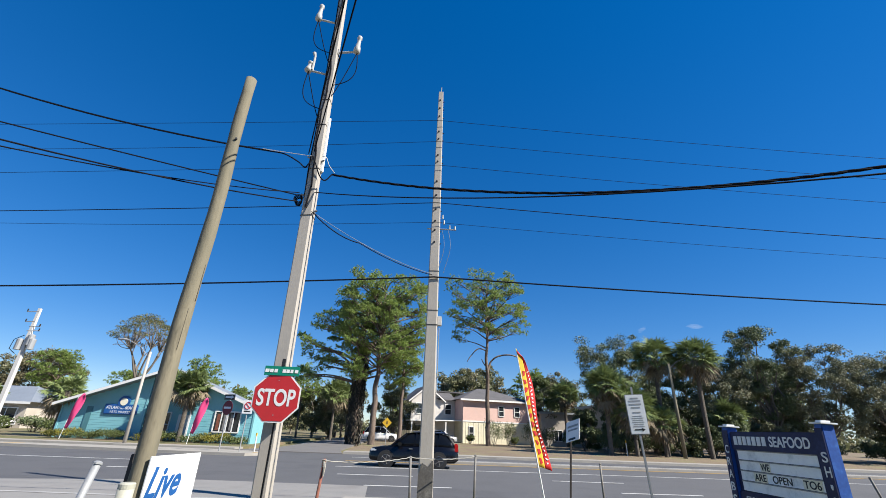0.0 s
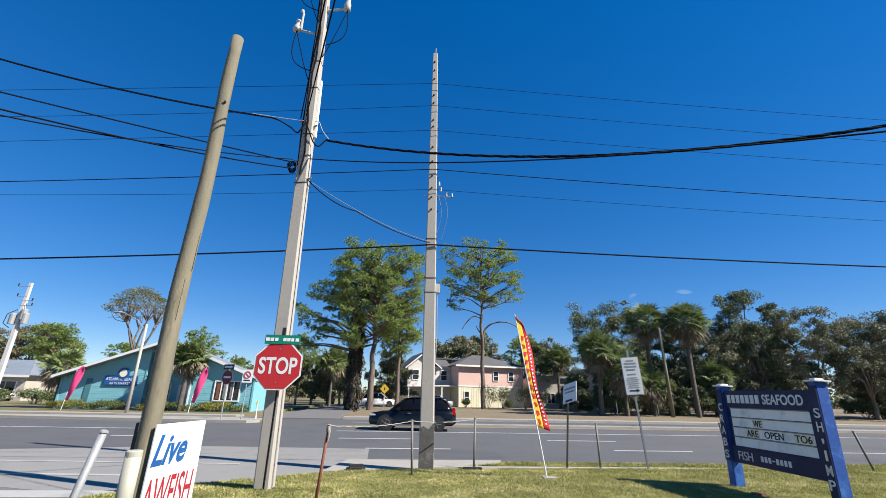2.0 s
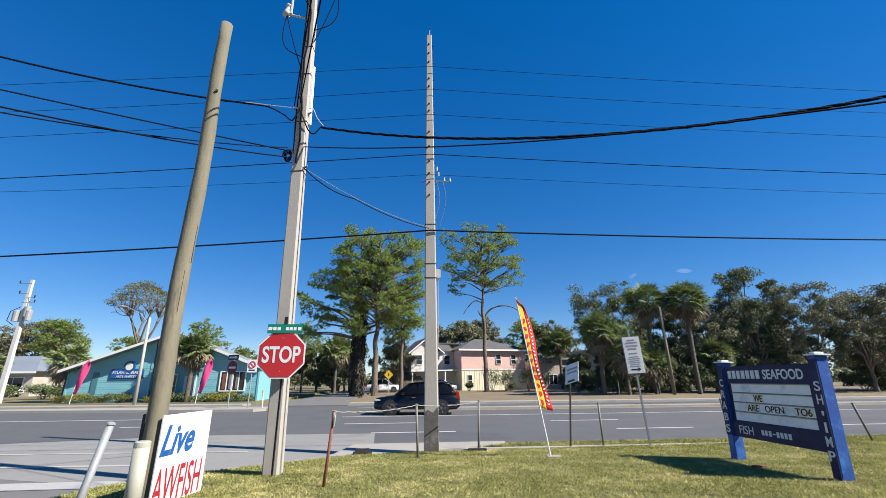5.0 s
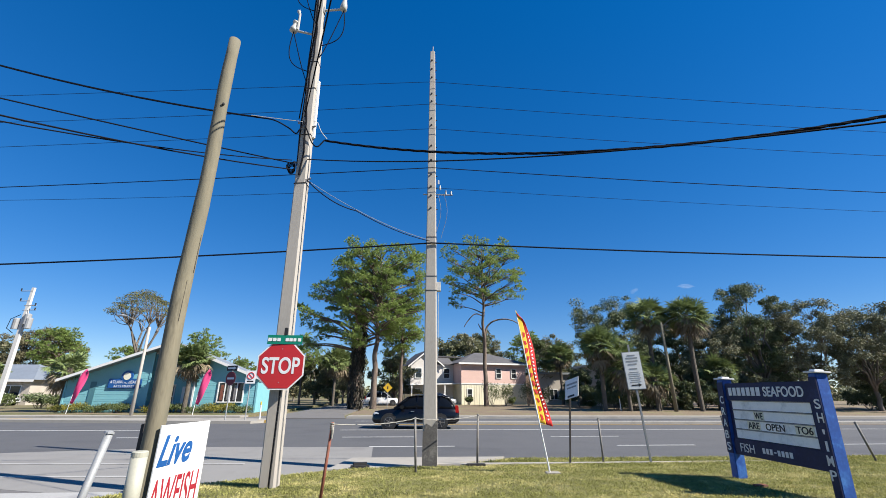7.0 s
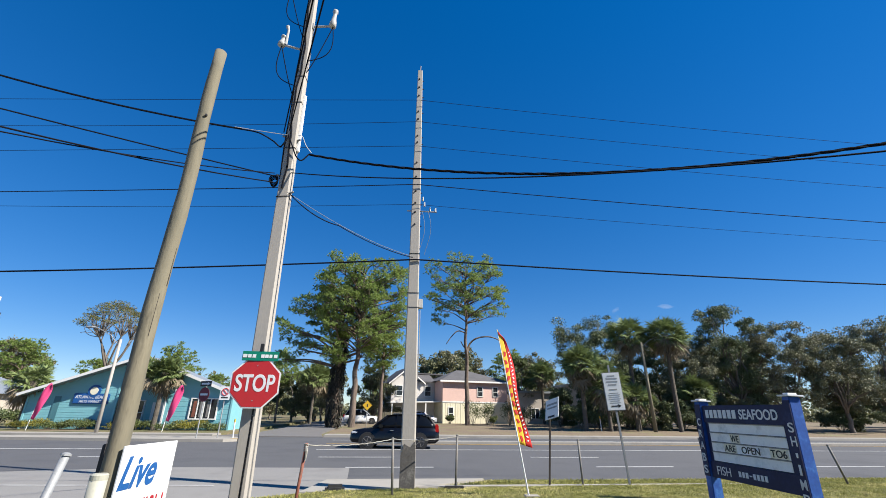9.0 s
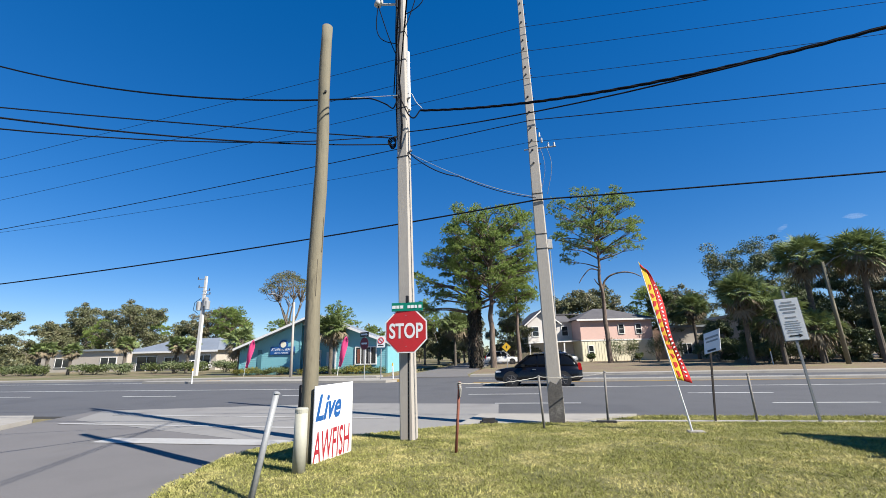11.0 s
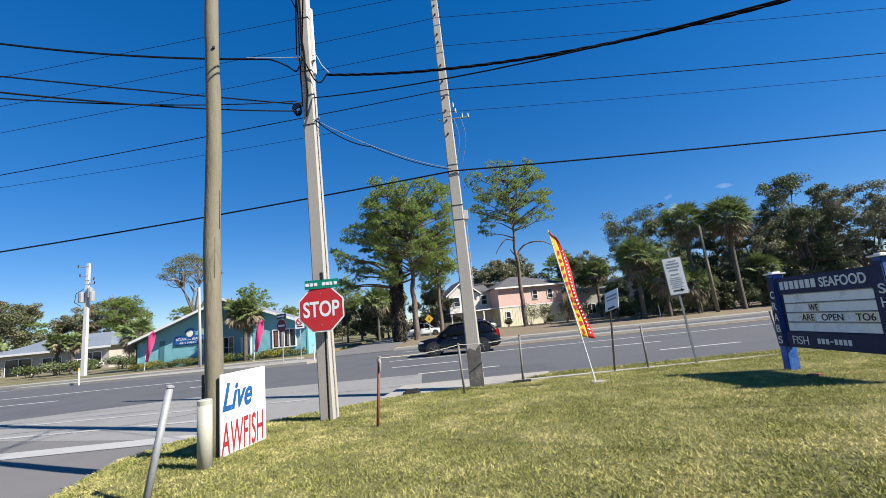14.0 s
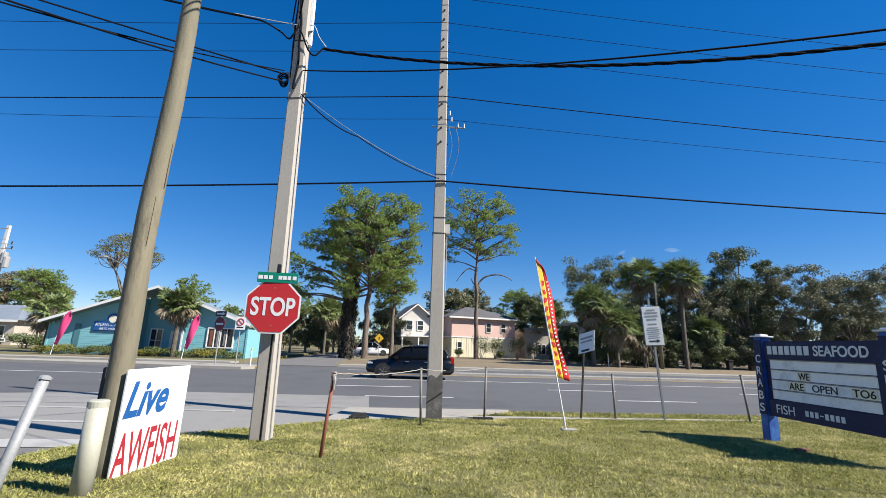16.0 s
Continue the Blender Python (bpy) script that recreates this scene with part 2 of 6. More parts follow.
M_CARBLACK = mat("car_paint_black", (0.004, 0.004, 0.0056), 0.18, 0.0, var=0.05, s1=1, s2=5, bump=0)
M_CARSILVER = mat("car_paint_silver", (0.4, 0.416, 0.432), 0.25, 0.5, var=0.05, s1=1, s2=5, bump=0)
M_CARWHITE = mat("car_paint_white", (0.6, 0.6, 0.6), 0.25, 0.0, var=0.05, s1=1, s2=5, bump=0)
M_TYRE = mat("tyre_rubber", (0.016, 0.016, 0.0168), 0.85, bump=0.2, s1=5, s2=60)
M_CHROME = mat("bright_metal", (0.48, 0.48, 0.496), 0.25, 1.0, var=0.05, bump=0)
M_LAMPRED = mat("lamp_red", (0.4, 0.008, 0.008), 0.2, var=0.05, bump=0)
M_LAMPCLEAR = mat("lamp_clear", (0.48, 0.496, 0.52), 0.1, var=0.05, bump=0)
M_CLOUD = bpy.data.materials.new("thin_cloud")
M_CLOUD.use_nodes = True
cn, cl = M_CLOUD.node_tree.nodes, M_CLOUD.node_tree.links
c_em, c_tr, c_mix = cn.new("ShaderNodeEmission"), cn.new("ShaderNodeBsdfTransparent"), cn.new("ShaderNodeMixShader")
# the wisps glow faintly in place of sunlight falling on them
c_em.inputs[0].default_value, c_em.inputs[1].default_value = (0.75, 0.85, 1.0, 1), 0.5
c_mix.inputs[0].default_value = 0.045
cl.new(c_tr.outputs[0], c_mix.inputs[1]), cl.new(c_em.outputs[0], c_mix.inputs[2])
cl.new(c_mix.outputs[0], cn["Material Output"].inputs[0])

# ---- building helpers ----
ROAD_TURN = 5.4


def road(u, v, z=0.0, turn=0.0):
    """A pose in the main road's frame: u along it, v across it, away from the lawn."""
    return pose(0, 0, 0, 0, 0, ROAD_TURN) @ pose(u, v, z, 0, 0, turn)


def lawn_z(x, y):
    return 0.17 - 0.0375 * max(y, 2.0) + 0.009 * x


def obj(name, verts, faces, material, parent=None, smooth=False):
    me = bpy.data.meshes.new(name)
    me.from_pydata([tuple(v) for v in verts], [], faces)
    if smooth:
        me.polygons.foreach_set("use_smooth", [True] * len(me.polygons))
    me.materials.append(material)
    ob = new(name, me)
    ob.parent = parent
    return ob


def part(name, bm, material, parent=None, label="", smooth=False):
    me = bpy.data.meshes.new(name)
    bm.to_mesh(me)
    bm.free()
    if smooth:
        me.polygons.foreach_set("use_smooth", [True] * len(me.polygons))
    me.materials.append(material)
    ob = new(name, me)
    ob.parent = parent
    if label:
        ob["label"] = label
    return ob


def thing(name, m, label, category, group="", kind=""):
    ob = new(name)
    ob.empty_display_size = 0.2
    ob.matrix_world = m
    return tagged(ob, label, category, group, kind)


def box(x0, x1, y0, y1, z0, z1, bevel=0.0, bm=None):
    own = bmesh.new()
    bmesh.ops.create_cube(own, size=1, matrix=Matrix.LocRotScale(((x0 + x1) / 2, (y0 + y1) / 2, (z0 + z1) / 2), None, (x1 - x0, y1 - y0, z1 - z0)))
    if bevel:
        bmesh.ops.bevel(own, geom=own.edges[:], offset=bevel, segments=2, affect='EDGES')
    if bm is None:
        return own
    return merge(bm, own)


def merge(bm, other):
    me = bpy.data.meshes.new("tmp")
    other.to_mesh(me)
    other.free()
    bm.from_mesh(me)
    bpy.data.meshes.remove(me)
    return bm


def tube(points, radii, sides=8, bm=None, caps=True, turn=0.0):
    """A tube through points, with one radius for each."""
    bm = bm or bmesh.new()
    pts = [Vector(p) for p in points]
    if not hasattr(radii, "__len__"):
        radii = [radii] * len(pts)
    rings, side = [], None
    for i, p in enumerate(pts):
        d = (pts[min(i + 1, len(pts) - 1)] - pts[max(i - 1, 0)]).normalized()
        if side is None:
            side = d.orthogonal().normalized()
            if abs(d.z) > 0.9:
                side = Vector((1, 0, 0))
        side = (side - d * side.dot(d)).normalized()
        up = d.cross(side)
        rings.append([bm.verts.new(p + (side * math.cos(turn + 2 * math.pi * k / sides) + up * math.sin(turn + 2 * math.pi * k / sides)) * radii[i]) for k in range(sides)])
    for a, b in zip(rings, rings[1:]):
        for k in range(sides):
            bm.faces.new((a[k], a[(k + 1) % sides], b[(k + 1) % sides], b[k]))
    if caps:
        bm.faces.new(rings[0][::-1])
        bm.faces.new(rings[-1])
    return bm


def smooth_points(pts, n=5):
    """More points along a soft curve through the given ones."""
    pts = [Vector(p) for p in pts]
    full = [pts[0] * 2 - pts[1]] + pts + [pts[-1] * 2 - pts[-2]]
    out = []
    for i in range(1, len(full) - 2):
        p0, p1, p2, p3 = full[i - 1:i + 3]
        for k in range(n):
            f = k / n
            out.append(0.5 * ((2 * p1) + (p2 - p0) * f + (2 * p0 - 5 * p1 + 4 * p2 - p3) * f * f + (3 * p1 - p0 - 3 * p2 + p3) * f ** 3))
    return out + [pts[-1]]


def prism(outline, y0, y1, bm=None):
    """An outline in x and z, drawn out from y0 to y1."""
    bm = bm or bmesh.new()
    a = [bm.verts.new((x, y0, z)) for x, z in outline]
    b = [bm.verts.new((x, y1, z)) for x, z in outline]
    bm.faces.new(a)
    bm.faces.new(b[::-1])
    n = len(a)
    for k in range(n):
        bm.faces.new((a[(k + 1) % n], a[k], b[k], b[(k + 1) % n]))
    bmesh.ops.recalc_face_normals(bm, faces=bm.faces)
    return bm


def slab(outline, z0, z1, bm=None):
    """An outline in x and y between two heights (numbers or a function of x and y for the top)."""
    bm = bm or bmesh.new()
    top = z1 if callable(z1) else (lambda x, y: z1)
    a = [bm.verts.new((x, y, z0)) for x, y in outline]
    b = [bm.verts.new((x, y, top(x, y))) for x, y in outline]
    bm.faces.new(a[::-1])
    bm.faces.new(b)
    n = len(a)
    for k in range(n):
        bm.faces.new((a[k], a[(k + 1) % n], b[(k + 1) % n], b[k]))
    bmesh.ops.recalc_face_normals(bm, faces=bm.faces)
    return bm


def lettering(text, width, height, m, material, parent, slant=0.0, bold=0.0, name="lettering"):
    """Words as thin raised letters that fill width by height; the pose m has x along the words, y up."""
    cu = bpy.data.curves.new("words", 'FONT')
    cu.body, cu.extrude, cu.shear, cu.offset = text, 0.002, slant, bold
    cu.align_x = 'CENTER'
    tmp = bpy.data.objects.new("words", cu)
    scene.collection.objects.link(tmp)
    bpy.context.view_layer.update()
    me = bpy.data.meshes.new_from_object(tmp)
    bpy.data.objects.remove(tmp)
    co = np.empty(len(me.vertices) * 3)
    me.vertices.foreach_get("co", co)
    co = co.reshape(-1, 3)
    lo, hi = co.min(0), co.max(0)
    co[:, 0] = (co[:, 0] - (lo[0] + hi[0]) / 2) * width / (hi[0] - lo[0])
    co[:, 1] = (co[:, 1] - (lo[1] + hi[1]) / 2) * height / (hi[1] - lo[1])
    me.vertices.foreach_set("co", co.ravel())
    me.transform(m)
    me.materials.clear()
    me.materials.append(material)
    me.name = name
    ob = new(name, me)
    ob.parent = parent
    return ob


def leaf_mesh(name, places, ways, length, width, material, parent, rng, droop=0.0, kind=True, facing=None, loose=0.55):
    """Many small pointed leaves: places (n,3), directions (n,3), and the way their faces turn."""
    n = len(places)
    ways = ways / (np.linalg.norm(ways, axis=1, keepdims=True) + 1e-9)
    other = rng.normal(size=(n, 3))
    if facing is not None:
        other = facing / (np.linalg.norm(facing, axis=1, keepdims=True) + 1e-9) + other * loose
    side = np.cross(ways, other)
    side /= np.linalg.norm(side, axis=1, keepdims=True) + 1e-9
    ln = length * rng.uniform(0.6, 1.3, (n, 1))
    wd = width * rng.uniform(0.7, 1.3, (n, 1))
    tip = places + ways * ln
    tip[:, 2] -= droop * ln[:, 0]
    mid = places + ways * ln * 0.45
    v = np.stack([places, mid + side * wd / 2, tip, mid - side * wd / 2], axis=1).reshape(-1, 3)
    me = bpy.data.meshes.new(name)
    me.vertices.add(4 * n)
    me.loops.add(4 * n)
    me.polygons.add(n)
    me.vertices.foreach_set("co", v.astype(np.float32).ravel())
    me.loops.foreach_set("vertex_index", np.arange(4 * n, dtype=np.int32))
    me.polygons.foreach_set("loop_start", np.arange(0, 4 * n, 4, dtype=np.int32))
    me.update(calc_edges=True)
    me.materials.append(material)
    ob = new(name, me)
    ob.parent = parent
    if kind:
        ob["kind"] = "stuff"
    return ob

# ---- ground, roads, kerbs ----
ROAD_Z = -0.42
LAWN_EDGE = [(-1.2, -9.0), (-1.9, -3.0), (-2.7, 0.6), (-3.77, 3.13), (-4.63, 4.67), (-5.35, 6.4), (-5.3, 7.5), (-4.4, 8.75), (-2.9, 10.2), (-1.9, 10.95), (-0.6, 11.25), (1.2, 11.45)]


def ground_sheet():
    """One sheet to the horizon, just below the road."""
    bm = bmesh.new()
    rings = [0, 20, 60, 140, 300, 800, 2500]
    prev = [bm.verts.new((0, 0, -0.5))]
    for r in rings[1:]:
        ring = [bm.verts.new((r * math.cos(a * math.pi / 24), r * math.sin(a * math.pi / 24), -0.5)) for a in range(48)]
        for k in range(48):
            if len(prev) == 1:
                bm.faces.new((prev[0], ring[k], ring[(k + 1) % 48]))
            else:
                bm.faces.new((prev[k], ring[k], ring[(k + 1) % 48], prev[(k + 1) % 48]))
        prev = ring
    return tagged(part("ground", bm, M_FARGRASS), "dry grassy ground reaching to the horizon", "ground", kind="structure")


ground_sheet()
main_road = tagged(part("road", slab([(-220, 13.1), (220, 13.1), (220, 33.6), (-220, 33.6)], -0.62, ROAD_Z), M_ASPHALT), "wide grey asphalt main road with lane lines", "road", kind="structure")
main_road.matrix_world = road(0, 0)
side = slab([(-17.5, 13.3), (-16.2, 10.2), (-15.0, 8.2), (-13.0, 2.0), (-11.0, -14), (-0.6, -14), (-1.0, -3.0), (-1.7, 0.6), (-2.8, 3.13), (-3.6, 4.67), (-4.3, 6.4), (-4.3, 7.3), (-3.4, 8.3), (-1.9, 9.9), (-1.0, 10.7), (-1.9, 13.1)], -0.62, ROAD_Z + 0.004)
tagged(part("side_road", side, M_SIDE), "worn pale asphalt side street joining the main road", "road", kind="structure")
apron = slab([(-17.0, 13.0), (-15.4, 10.9), (-6.0, 8.7), (-4.2, 8.6), (-2.6, 10.1), (-1.9, 12.9), (-2.4, 16.3), (-8.5, 16.0)], -0.60, ROAD_Z + 0.008)
tagged(part("apron", apron, M_APRON), "patched pale concrete at the mouth of the side street", "pavement", kind="structure")
cross = slab([(-11.5, 33.3), (-4.0, 33.3), (-4.8, 38), (-4.8, 130), (-9.8, 130), (-9.8, 38)], -0.62, -0.36)
cross_road = tagged(part("cross_road", cross, M_SIDE), "pale side street running away between trees", "road", kind="structure")
cross_road.matrix_world = road(0, 0)
for name, u0, u1 in (("far_verge", -220, -11.5), ("far_verge", -4.0, 220)):
    ob = part(name, slab([(u0, 35.3), (u1, 35.3), (u1, 140), (u0, 140)], -0.62, -0.28), M_FARGRASS if u0 < -50 else M_LITTER)
    ob.matrix_world = road(0, 0)
    tagged(ob, "rough grass verge with fallen leaves", "verge", kind="structure")
    ob = part("pavement", slab([(u0, 33.75), (u1, 33.75), (u1, 35.3), (u0, 35.3)], -0.62, -0.275), M_CONCRETE)
    ob.matrix_world = road(0, 0)
    tagged(ob, "pale concrete pavement along the far kerb", "pavement", kind="structure")
    ob = part("kerb", box(u0, u1, 33.6, 33.75, -0.62, -0.26, 0.02), M_CONCRETE)
    ob.matrix_world = road(0, 0)
    tagged(ob, "pale concrete kerb", "kerb", kind="structure")
# corner kerb across the side street
tagged(part("pavement_corner", slab([(-60, 6.5), (-19.5, 10.6), (-17.3, 10.9), (-16.2, 10.2), (-15.6, 9.0), (-14.2, 4.0), (-12.5, -14), (-60, -14)], -0.62, -0.30), M_CONCRETE), "pale concrete corner pavement", "pavement", kind="structure")


def lawn_sheet():
    """The lawn, sloping down to the road, with its edge following the side street."""
    right = [(2.5, 11.6), (40, 15.1), (40, -9)]
    outline = LAWN_EDGE + right
    bm = bmesh.new()
    vs = [bm.verts.new((x, y, 0)) for x, y in outline]
    bm.faces.new(vs)
    bmesh.ops.triangulate(bm, faces=bm.faces[:])
    for _ in range(5):
        bmesh.ops.subdivide_edges(bm, edges=[e for e in bm.edges if e.calc_length() > 0.9], cuts=1)
        bmesh.ops.triangulate(bm, faces=bm.faces[:])
    for v in bm.verts:
        edge = v.is_boundary
        v.co.z = lawn_z(v.co.x, v.co.y) + 0.007 * noise.noise((v.co.x * 0.9, v.co.y * 0.9, 0)) - (0.02 if edge else 0)
    rim = [e for e in bm.edges if e.is_boundary]
    ret = bmesh.ops.extrude_edge_only(bm, edges=rim)
    for v in ret["geom"]:
        if isinstance(v, bmesh.types.BMVert):
            v.co.z = -0.62
    bmesh.ops.recalc_face_normals(bm, faces=bm.faces)
    return bm


lawn = tagged(part("lawn", lawn_sheet(), M_SOIL, smooth=True), "mown dry lawn sloping gently to the road", "lawn", kind="structure")
verge = slab([(1.0, 11.62), (40, 11.62), (40, 13.15), (3.2, 13.15)], -0.62, -0.36)
ob = tagged(part("near_verge", verge, M_SOIL), "narrow grass verge beside the road", "verge", kind="structure")
ob.matrix_world = road(0, 0)
edging = part("edging", box(1.0, 40, 11.38, 11.62, -0.62, -0.235, 0.02), M_CONCRETE)
edging.matrix_world = road(0, 0)
tagged(edging, "thin pale concrete edging strip", "kerb", kind="structure")
corner = slab([(-1.6, 11.3), (1.05, 11.3), (1.05, 11.7), (3.1, 13.2), (-1.2, 13.2)], -0.62, -0.31)
corner = part("corner_pavement", corner, M_CONCRETE)
corner.matrix_world = road(0, 0)
tagged(corner, "pale concrete corner slab at the lawn's tip", "pavement", kind="structure")


def stripe(u0, v0, u1, v1, width, material, z=ROAD_Z + 0.012, label="worn white lane line"):
    d = Vector((u1 - u0, v1 - v0, 0)).normalized()
    n = Vector((-d.y, d.x, 0)) * width / 2
    a, b = Vector((u0, v0, 0)), Vector((u1, v1, 0))
    bm = slab([(p.x, p.y) for p in (a - n, b - n, b + n, a + n)], z - 0.008, z)
    ob = part("lane_line", bm, material)
    ob.matrix_world = road(0, 0)
    return tagged(ob, label, "road marking", kind="structure")


for k in range(-8, 12):
    if k not in (-1, -2):
        stripe(-1.0 + 9.14 * k, 16.6, 2.05 + 9.14 * k, 16.6, 0.12, M_PAINT)
    stripe(-2.4 + 9.14 * k, 20.0, 0.75 + 9.14 * k, 20.0, 0.12, M_PAINT)
for u0, u1 in ((-200, -12.5), (-3, 200)):
    stripe(u0, 23.6, u1, 23.6, 0.12, M_PAINT, label="worn white edge line")
    if u0 > -10:
        stripe(u0, 27.4, u1, 27.4, 0.12, M_YELLOW, label="worn yellow centre line")
stripe(-3, 30.6, 200, 30.6, 0.12, M_PAINT)
stripe(-200, 30.6, -12.5, 30.6, 0.12, M_PAINT)
SZ = ROAD_Z + 0.02
stripe(-9.9, 9.35, -3.9, 9.35, 0.55, M_WORN, SZ, "wide worn white stop bar")
stripe(-14.0, 11.6, -4.6, 11.15, 0.16, M_WORN, SZ, "worn white crossing line")
stripe(-14.0, 13.4, -4.0, 12.9, 0.14, M_WORN, SZ, "worn white crossing line")

# ---- poles and wires ----


def concrete_pole():
    """Tapered square concrete pole at the lawn's corner with cut-outs, brackets and cables."""
    t = thing("utility_pole", pose(-2.95, 8.43, 0), "tall tapered square concrete utility pole with insulators", "utility pole")
    top = Vector((-0.25, 0.05, 13.8))
    rings = []
    bm = bmesh.new()
    for f, w in ((-0.04, 0.29), (0.3, 0.26), (0.65, 0.22), (1.0, 0.17)):
        c, h, ch = top * f, w / 2, w * 0.09
        rings.append([bm.verts.new(c + Vector(p)) for p in ((-h + ch, -h, 0), (h - ch, -h, 0), (h, -h + ch, 0), (h, h - ch, 0), (h - ch, h, 0), (-h + ch, h, 0), (-h, h - ch, 0), (-h, -h + ch, 0))])
    for a, b in zip(rings, rings[1:]):
        for k in range(8):
            bm.faces.new((a[k], a[(k + 1) % 8], b[(k + 1) % 8], b[k]))
    bm.faces.new(rings[-1])
    part("shaft", bm, M_POLE, t)

    def on(z):
        return top * (z / 13.8)

    def w_at(z):
        return 0.29 - 0.12 * z / 13.8
    # conduit strapped to the front, from the cable knot upwards
    pts = [on(z) + Vector((-0.02 + 0.03 * math.sin(z * 2.1) + 0.012 * math.sin(z * 7), -w_at(z) / 2 - 0.02, 0)) for z in np.arange(5.95, 13.4, 0.2)]
    part("riser_cable", tube(pts, 0.022, 6), M_CABLE, t)
    pts = [on(z) + Vector((-w_at(z) / 2 - 0.004 + 0.01 * math.sin(z * 3.3), -w_at(z) * 0.42, 0)) for z in np.arange(6.2, 13.2, 0.25)]
    part("riser_cable", tube(pts, 0.022, 6), M_CABLE, t)
    pts = [on(z) + Vector((w_at(z) / 2 + 0.03, 0.02, 0)) for z in np.arange(7.0, 8.7, 0.4)]
    part("cable_guard", tube(pts, 0.045, 6), M_WHITE, t, "white plastic cable guard")
    for z in np.arange(7.6, 13.2, 0.55):
        c, w = on(z), w_at(z)
        part("step_bolt", tube([c + Vector((-0.05, -w / 2 + 0.01, 0)), c + Vector((-0.05, -w / 2 - 0.1, 0.01))], 0.013, 6), M_BLACK, t)
    for z in (5.75, 7.0, 8.3, 9.1):
        c, h = on(z), w_at(z) / 2 + 0.008
        bm = bmesh.new()
        tube([c + Vector(p) for p in ((-h, -h, 0), (h, -h, 0.02), (h, h, 0.02), (-h, h, 0), (-h, -h, 0))], 0.009, 5, bm)
        part("strap", bm, M_BLACK, t)
    # brackets with cut-outs: side, height, kind
    for sx, z, tall in ((-1, 10.05, False), (1, 10.85, True), (-1, 12.0, True)):
        c = on(z) + Vector((sx * w_at(z) / 2, -0.02, 0))
        end = c + Vector((sx * 0.52, -0.05, 0.1 if sx < 0 else 0.0))
        part("bracket", tube([c, end], 0.028, 8), M_PORCELAIN, t)
        part("bracket_plate", box(c.x - 0.03, c.x + 0.03, c.y - 0.06, c.y + 0.06, c.z - 0.09, c.z + 0.09, 0.008), M_GALV, t)
        h = 0.62 if tall else 0.34
        prof = [(0.0, 0.06), (0.05, 0.11), (0.3, 0.1), (0.42, 0.075), (0.62, 0.06), (0.8, 0.055), (0.86, 0.085), (0.97, 0.075), (1.0, 0.02)]
        bm = tube([end + Vector((0.04 * f, 0, f * h - 0.05)) for f, r in prof], [r * 0.85 for f, r in prof], 12)
        part("insulator", bm, M_PORCELAIN, t, "white porcelain insulator", smooth=True)
        if not tall:
            part("fuse_holder", tube([end + Vector((0.11, 0, 0)), end + Vector((0.12, 0, 0.5)), end + Vector((0.08, 0, 0.62))], [0.04, 0.03, 0.05], 8), M_PORCELAIN, t)
        for reach, low in ((0.25, 0.9), (-0.05, 1.3)):
            a = end + Vector((0.02, 0, -0.05))
            b = on(z - low - 0.3) + Vector((sx * w_at(z) / 2, -0.05, 0))
            pts = []
            for k in range(13):
                f = k / 12
                p = a.lerp(b, f)
                p.x += sx * reach * math.sin(math.pi * f)
                p.z -= 0.25 * math.sin(math.pi * f)
                pts.append(p)
            part("jumper_wire", tube(pts, 0.012, 5), M_CABLE, t)
    # coil and clamps where the cables meet
    bm = bmesh.new()
    for k in range(4):
        c = on(6.18) + Vector((-0.24, -0.12, -0.02 * k))
        tube([c + Vector((0.1 * math.cos(a) * (1 - 0.1 * k), 0.02 * k, 0.1 * math.sin(a))) for a in np.linspace(0, 2 * math.pi, 15)], 0.013, 5, bm)
    part("cable_coil", bm, M_CABLE, t)
    for z, sx in ((7.34, -1), (6.3, -1), (5.88, 1), (7.25, 1)):
        c = on(z) + Vector((sx * w_at(z) / 2, -0.04, 0))
        part("clamp", tube([c, c + Vector((sx * 0.1, -0.03, 0.02))], [0.03, 0.02], 6), M_GALV, t)
    return t


concrete_pole()


